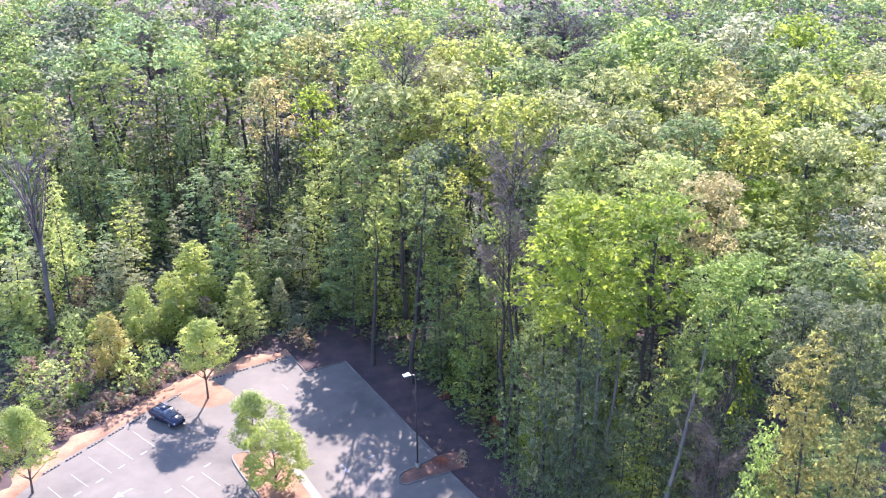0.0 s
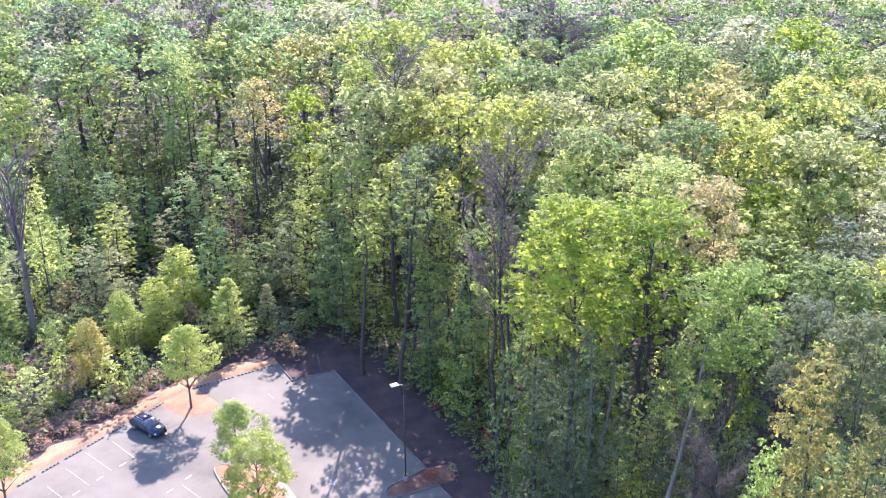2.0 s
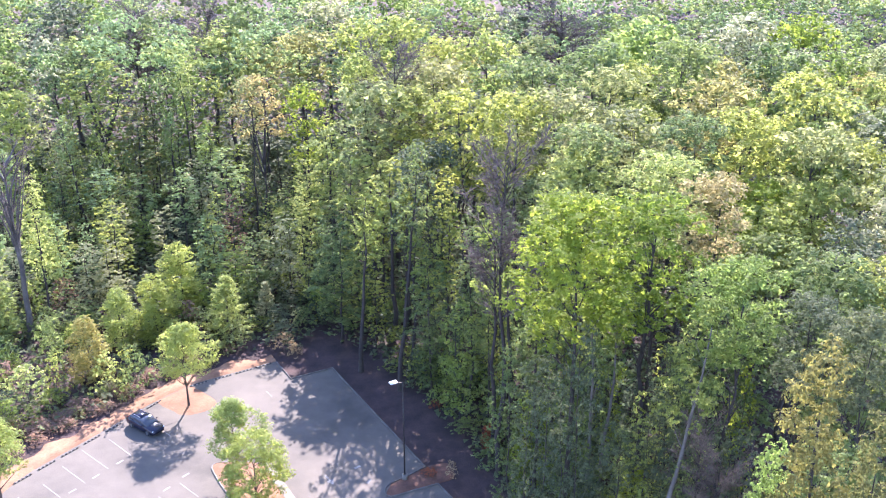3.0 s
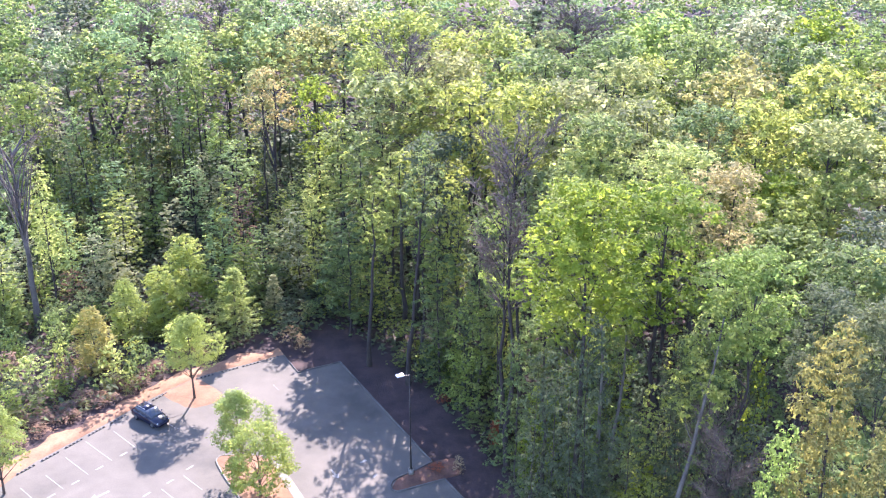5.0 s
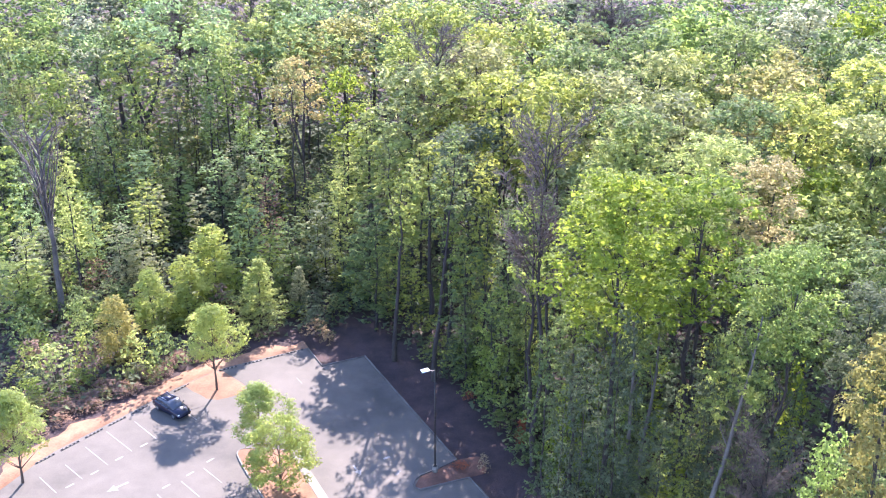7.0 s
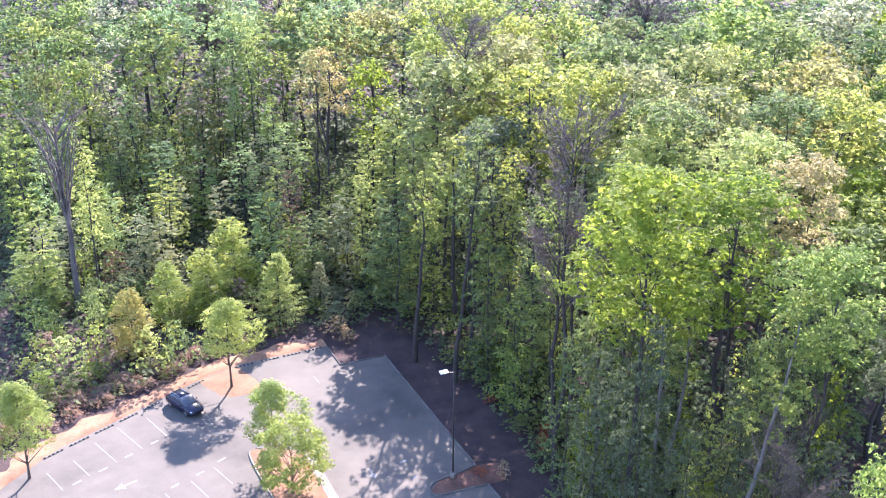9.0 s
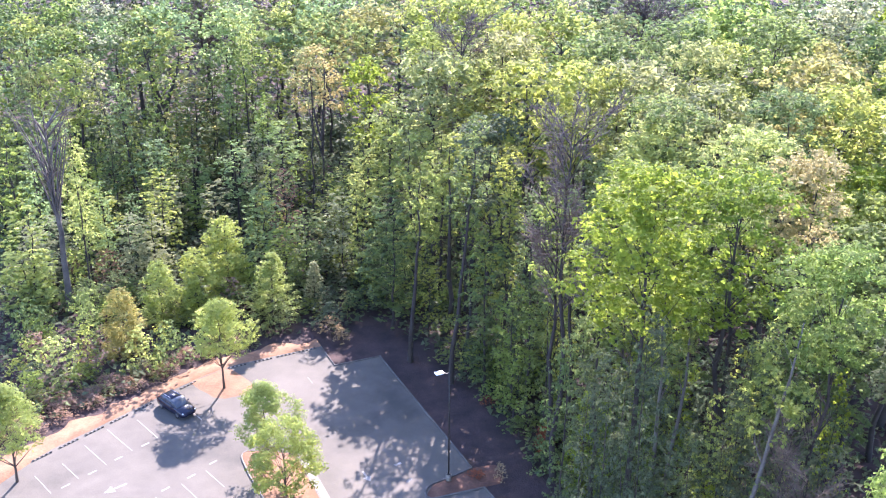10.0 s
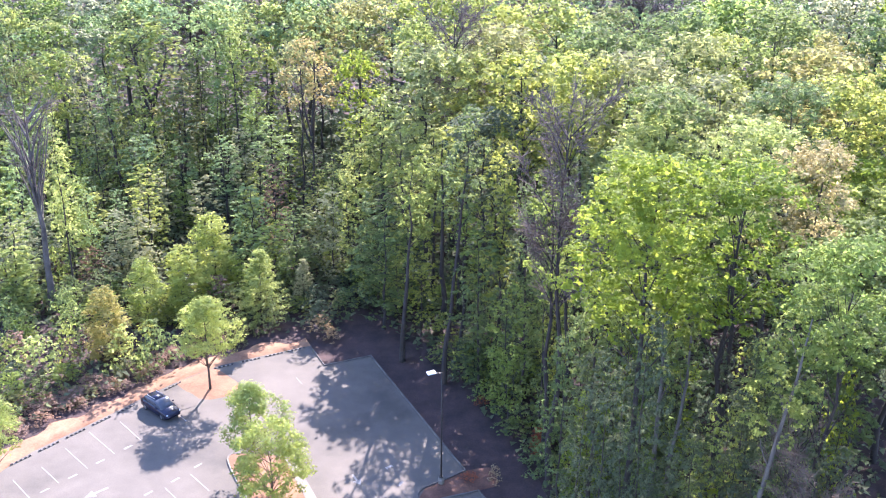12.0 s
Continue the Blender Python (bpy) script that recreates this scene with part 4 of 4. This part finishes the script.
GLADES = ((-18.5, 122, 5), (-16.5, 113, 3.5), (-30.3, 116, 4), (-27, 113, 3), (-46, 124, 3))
fill_rng = random.Random(11)
GREENS = ("mid", "mid", "lime", "lime", "sage", "fresh", "deep", "deep", "pale", "fresh", "bright", "yellow")
for gy in np.arange(24, 146, 5.4):
    for gx in np.arange(-80, 86, 5.4):
        x, y = gx + fill_rng.uniform(-1.8, 1.8), gy + fill_rng.uniform(-1.8, 1.8)
        if abs(x - 1) > 0.44 * y + 6 or not wooded(x, y) or crowded(x, y, 4.2):
            continue
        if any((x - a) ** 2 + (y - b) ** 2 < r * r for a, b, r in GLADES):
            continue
        most = tallest(x, y)
        west = x < -6
        if west and fill_rng.random() < 0.2:
            continue
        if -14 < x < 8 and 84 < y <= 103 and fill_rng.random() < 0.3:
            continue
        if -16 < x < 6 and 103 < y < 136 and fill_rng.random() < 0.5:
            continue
        # west trees draw from paler tones, haze put into the leaf colour
        tone = fill_rng.choice(("palelime", "pale", "lime", "fresh", "yellowlime", "bright") if west else GREENS)
        depth = min(x - east_edge(y), 30) if y < 104 else 12
        if most < 5 or (-66 < x < -6 and y < 156):
            continue
        if most < 16:
            tree("column", x, y, min(most, fill_rng.uniform(8, 14)), fill_rng.uniform(1.8, 2.8), tone if tone != "grey" else "deep")
        elif tone == "grey":
            tree("bare", x, y, min(most, fill_rng.uniform(19, 23) if west else fill_rng.uniform(23, 27)), fill_rng.uniform(2.4, 3.4), "grey")
        elif depth < 4:
            tree("column", x, y, fill_rng.uniform(9, 15), fill_rng.uniform(1.8, 2.6), tone)
        else:
            tree(fill_rng.choice(("column", "column", "slim", "oak") if west else ("oak", "oak", "oak", "slim")), x, y, min(most, fill_rng.uniform(17, 22) if west else fill_rng.uniform(21, 27)), fill_rng.uniform(3.2, 4.9), tone)
# leafy young growth under the tall trees
# mostly dark leaf tones, in place of the shade below the crowns
for k in range(78):
    y = fill_rng.uniform(42, 108)
    x = east_edge(y) + fill_rng.uniform(0.5, 20)
    if abs(x) < 0.45 * y + 4 and not crowded(x, y, 2.0):
        tree("column", x, y, min(tallest(x, y), fill_rng.uniform(8, 17)), fill_rng.uniform(1.4, 2.2), fill_rng.choice(("deep", "deep", "deep", "mid", "mid", "lime")))
# low growth under the wood's edges
for k in range(90):
    y = fill_rng.uniform(72, 116)
    x = west_edge(y) - fill_rng.uniform(3.5, 20) if y < 101 else fill_rng.uniform(-46, -10)
    if abs(x) < 0.45 * y + 6:
        tree("shrub", x, y, fill_rng.uniform(1.6, 4.2), fill_rng.uniform(1.2, 2.3), fill_rng.choice(("mid", "lime", "olive", "deep", "fresh", "brown")))
for k in range(80):
    y = fill_rng.uniform(50, 110)
    x = east_edge(y) + fill_rng.uniform(0.5, 9)
    tree("shrub", x, y, fill_rng.uniform(1.5, 4.5), fill_rng.uniform(1.2, 2.2), fill_rng.choice(("mid", "deep", "lime", "fresh")))


# low western growth, its tones paled to make up for missing light
for k in range(26):
    x, y = fill_rng.uniform(-48, -4), fill_rng.uniform(104, 134)
    most = tallest(x, y)
    if most < 7:
        tree("shrub", x, y, min(most, fill_rng.uniform(2, 5)), fill_rng.uniform(1.5, 2.6), fill_rng.choice(("lime", "palelime", "mid")))
    elif not crowded(x, y, 2.2):
        tree("column", x, y, min(most, fill_rng.uniform(6, 12)), fill_rng.uniform(1.7, 2.6), fill_rng.choice(("pale", "lime", "palelime", "fresh")))
# young wood rising behind the verge, lower towards the car park
for gy in np.arange(99, 150, 3.6):
    for gx in np.arange(-66, -7, 3.6):
        x, y = gx + fill_rng.uniform(-1.3, 1.3), gy + fill_rng.uniform(-1.3, 1.3)
        deep = min(west_edge(y) - x if y < 101 else 99.0, 0.8 * (y - 99) + 0.5 * max(0.0, -24 - x))
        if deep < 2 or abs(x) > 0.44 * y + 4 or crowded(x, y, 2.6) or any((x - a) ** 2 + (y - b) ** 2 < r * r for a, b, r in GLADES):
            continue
        tall = min(tallest(x, y), (3.2 + 0.22 * deep) * fill_rng.uniform(0.6, 1.4))
        if fill_rng.random() < 0.5 or tall < 3:
            continue
        tree("column" if tall > 6 else "shrub", x, y, tall, fill_rng.uniform(1.4, 2.2), fill_rng.choice(("mid", "deep", "lime", "fresh", "sage", "mid", "fresh")))
# dry brush behind the verge
for k in range(120):
    y = fill_rng.uniform(74, 101)
    x = west_edge(y) - fill_rng.uniform(-0.2, 4.2)
    tree("shrub", x, y, fill_rng.uniform(0.5, 1.2), fill_rng.uniform(0.7, 1.5), fill_rng.choice(("brown", "brown", "brown", "olive")))


def undergrowth():
    """Low dark leaves added over the floor of the wood, standing in for its shade."""
    rs = np.random.RandomState(9)
    spots = []
    for _ in range(60000):
        x, y = rs.uniform(-70, 62), rs.uniform(40, 165)
        if wooded(x, y) and abs(x) < 0.45 * y + 8:
            spots.append((x, y, 0.1 + 1.1 * rs.uniform(0, 1) ** 2))
    for _ in range(60000):
        x, y = rs.uniform(-76, 40), rs.uniform(106, 175)
        if abs(x) < 0.45 * y + 8:
            spots.append((x, y, 0.3 + (1.0 + 1.8 * max(0.0, noise.noise((x * 0.2, y * 0.2, 7)))) * rs.uniform(0, 1)))
    for _ in range(20000):
        x, y = rs.uniform(-120, 120), rs.uniform(160, 275)
        spots.append((x, y, 0.2 + 2.2 * rs.uniform(0, 1) ** 2))
    c = np.array(spots)
    v, f = leaf_arrays(c, rs.normal(size=c.shape) * 0.4 + np.array([0, 0, 1.0]), np.where(c[:, 1] < 160, 0.3, 0.7), rs)
    return tagged(new("undergrowth", mesh_of("undergrowth", v.tolist(), f.tolist(), [LEAF["deep"]])), "added low dark green leaves, for shade over the woodland floor", "undergrowth", kind="stuff")


undergrowth()


def far_wood():
    """The distant wood, one sheet of many crowns."""
    rs = np.random.RandomState(5)
    vs, fs, mats, at = [], [], [], 0
    # mostly pale tones: distance haze is put into the leaf colours
    tones = ["fresh", "palelime", "mint", "pale", "mid", "grey"]
    for gy in np.arange(148, 326, 7.0):
        for gx in np.arange(-161, 168, 7.0):
            x, y = gx + rs.uniform(-2.4, 2.4), gy + rs.uniform(-2.4, 2.4)
            if abs(x) > 0.45 * y + 14:
                continue
            h, r = rs.uniform(19, 26), rs.uniform(3.2, 4.8)
            cs, rr = crown_shape("oak", h, r, rs)
            pick = [i for i in range(len(cs)) if i % 9 < (5 if y < 190 else 3) and i < 9 * 12]
            v, f = clump_leaves([(cs[i][0] + x, cs[i][1] + y, cs[i][2]) for i in pick], [rr[i] * (1.15 if y < 190 else 1.4) for i in pick], 1400 if y < 190 else 700 if y < 250 else 280, 0.21 if y < 190 else 0.31 if y < 250 else 0.5, rs, tuft=9 if y < 190 else 6, core=0, low=-0.2)
            vs.append(v)
            fs.append(f + at)
            mats.append(np.full(len(f), rs.choice(6, p=[0.22, 0.26, 0.28, 0.08, 0.14, 0.02])))
            at += len(v)
    me = mesh_of("far_wood", np.concatenate(vs).tolist(), np.concatenate(fs).tolist(), [LEAF[t] for t in tones])
    me.polygons.foreach_set("material_index", np.concatenate(mats).astype(np.int32))
    return tagged(new("far_wood", me), "distant mixed spring-green woodland canopy, paled for haze", "woodland", kind="stuff")


far_wood()
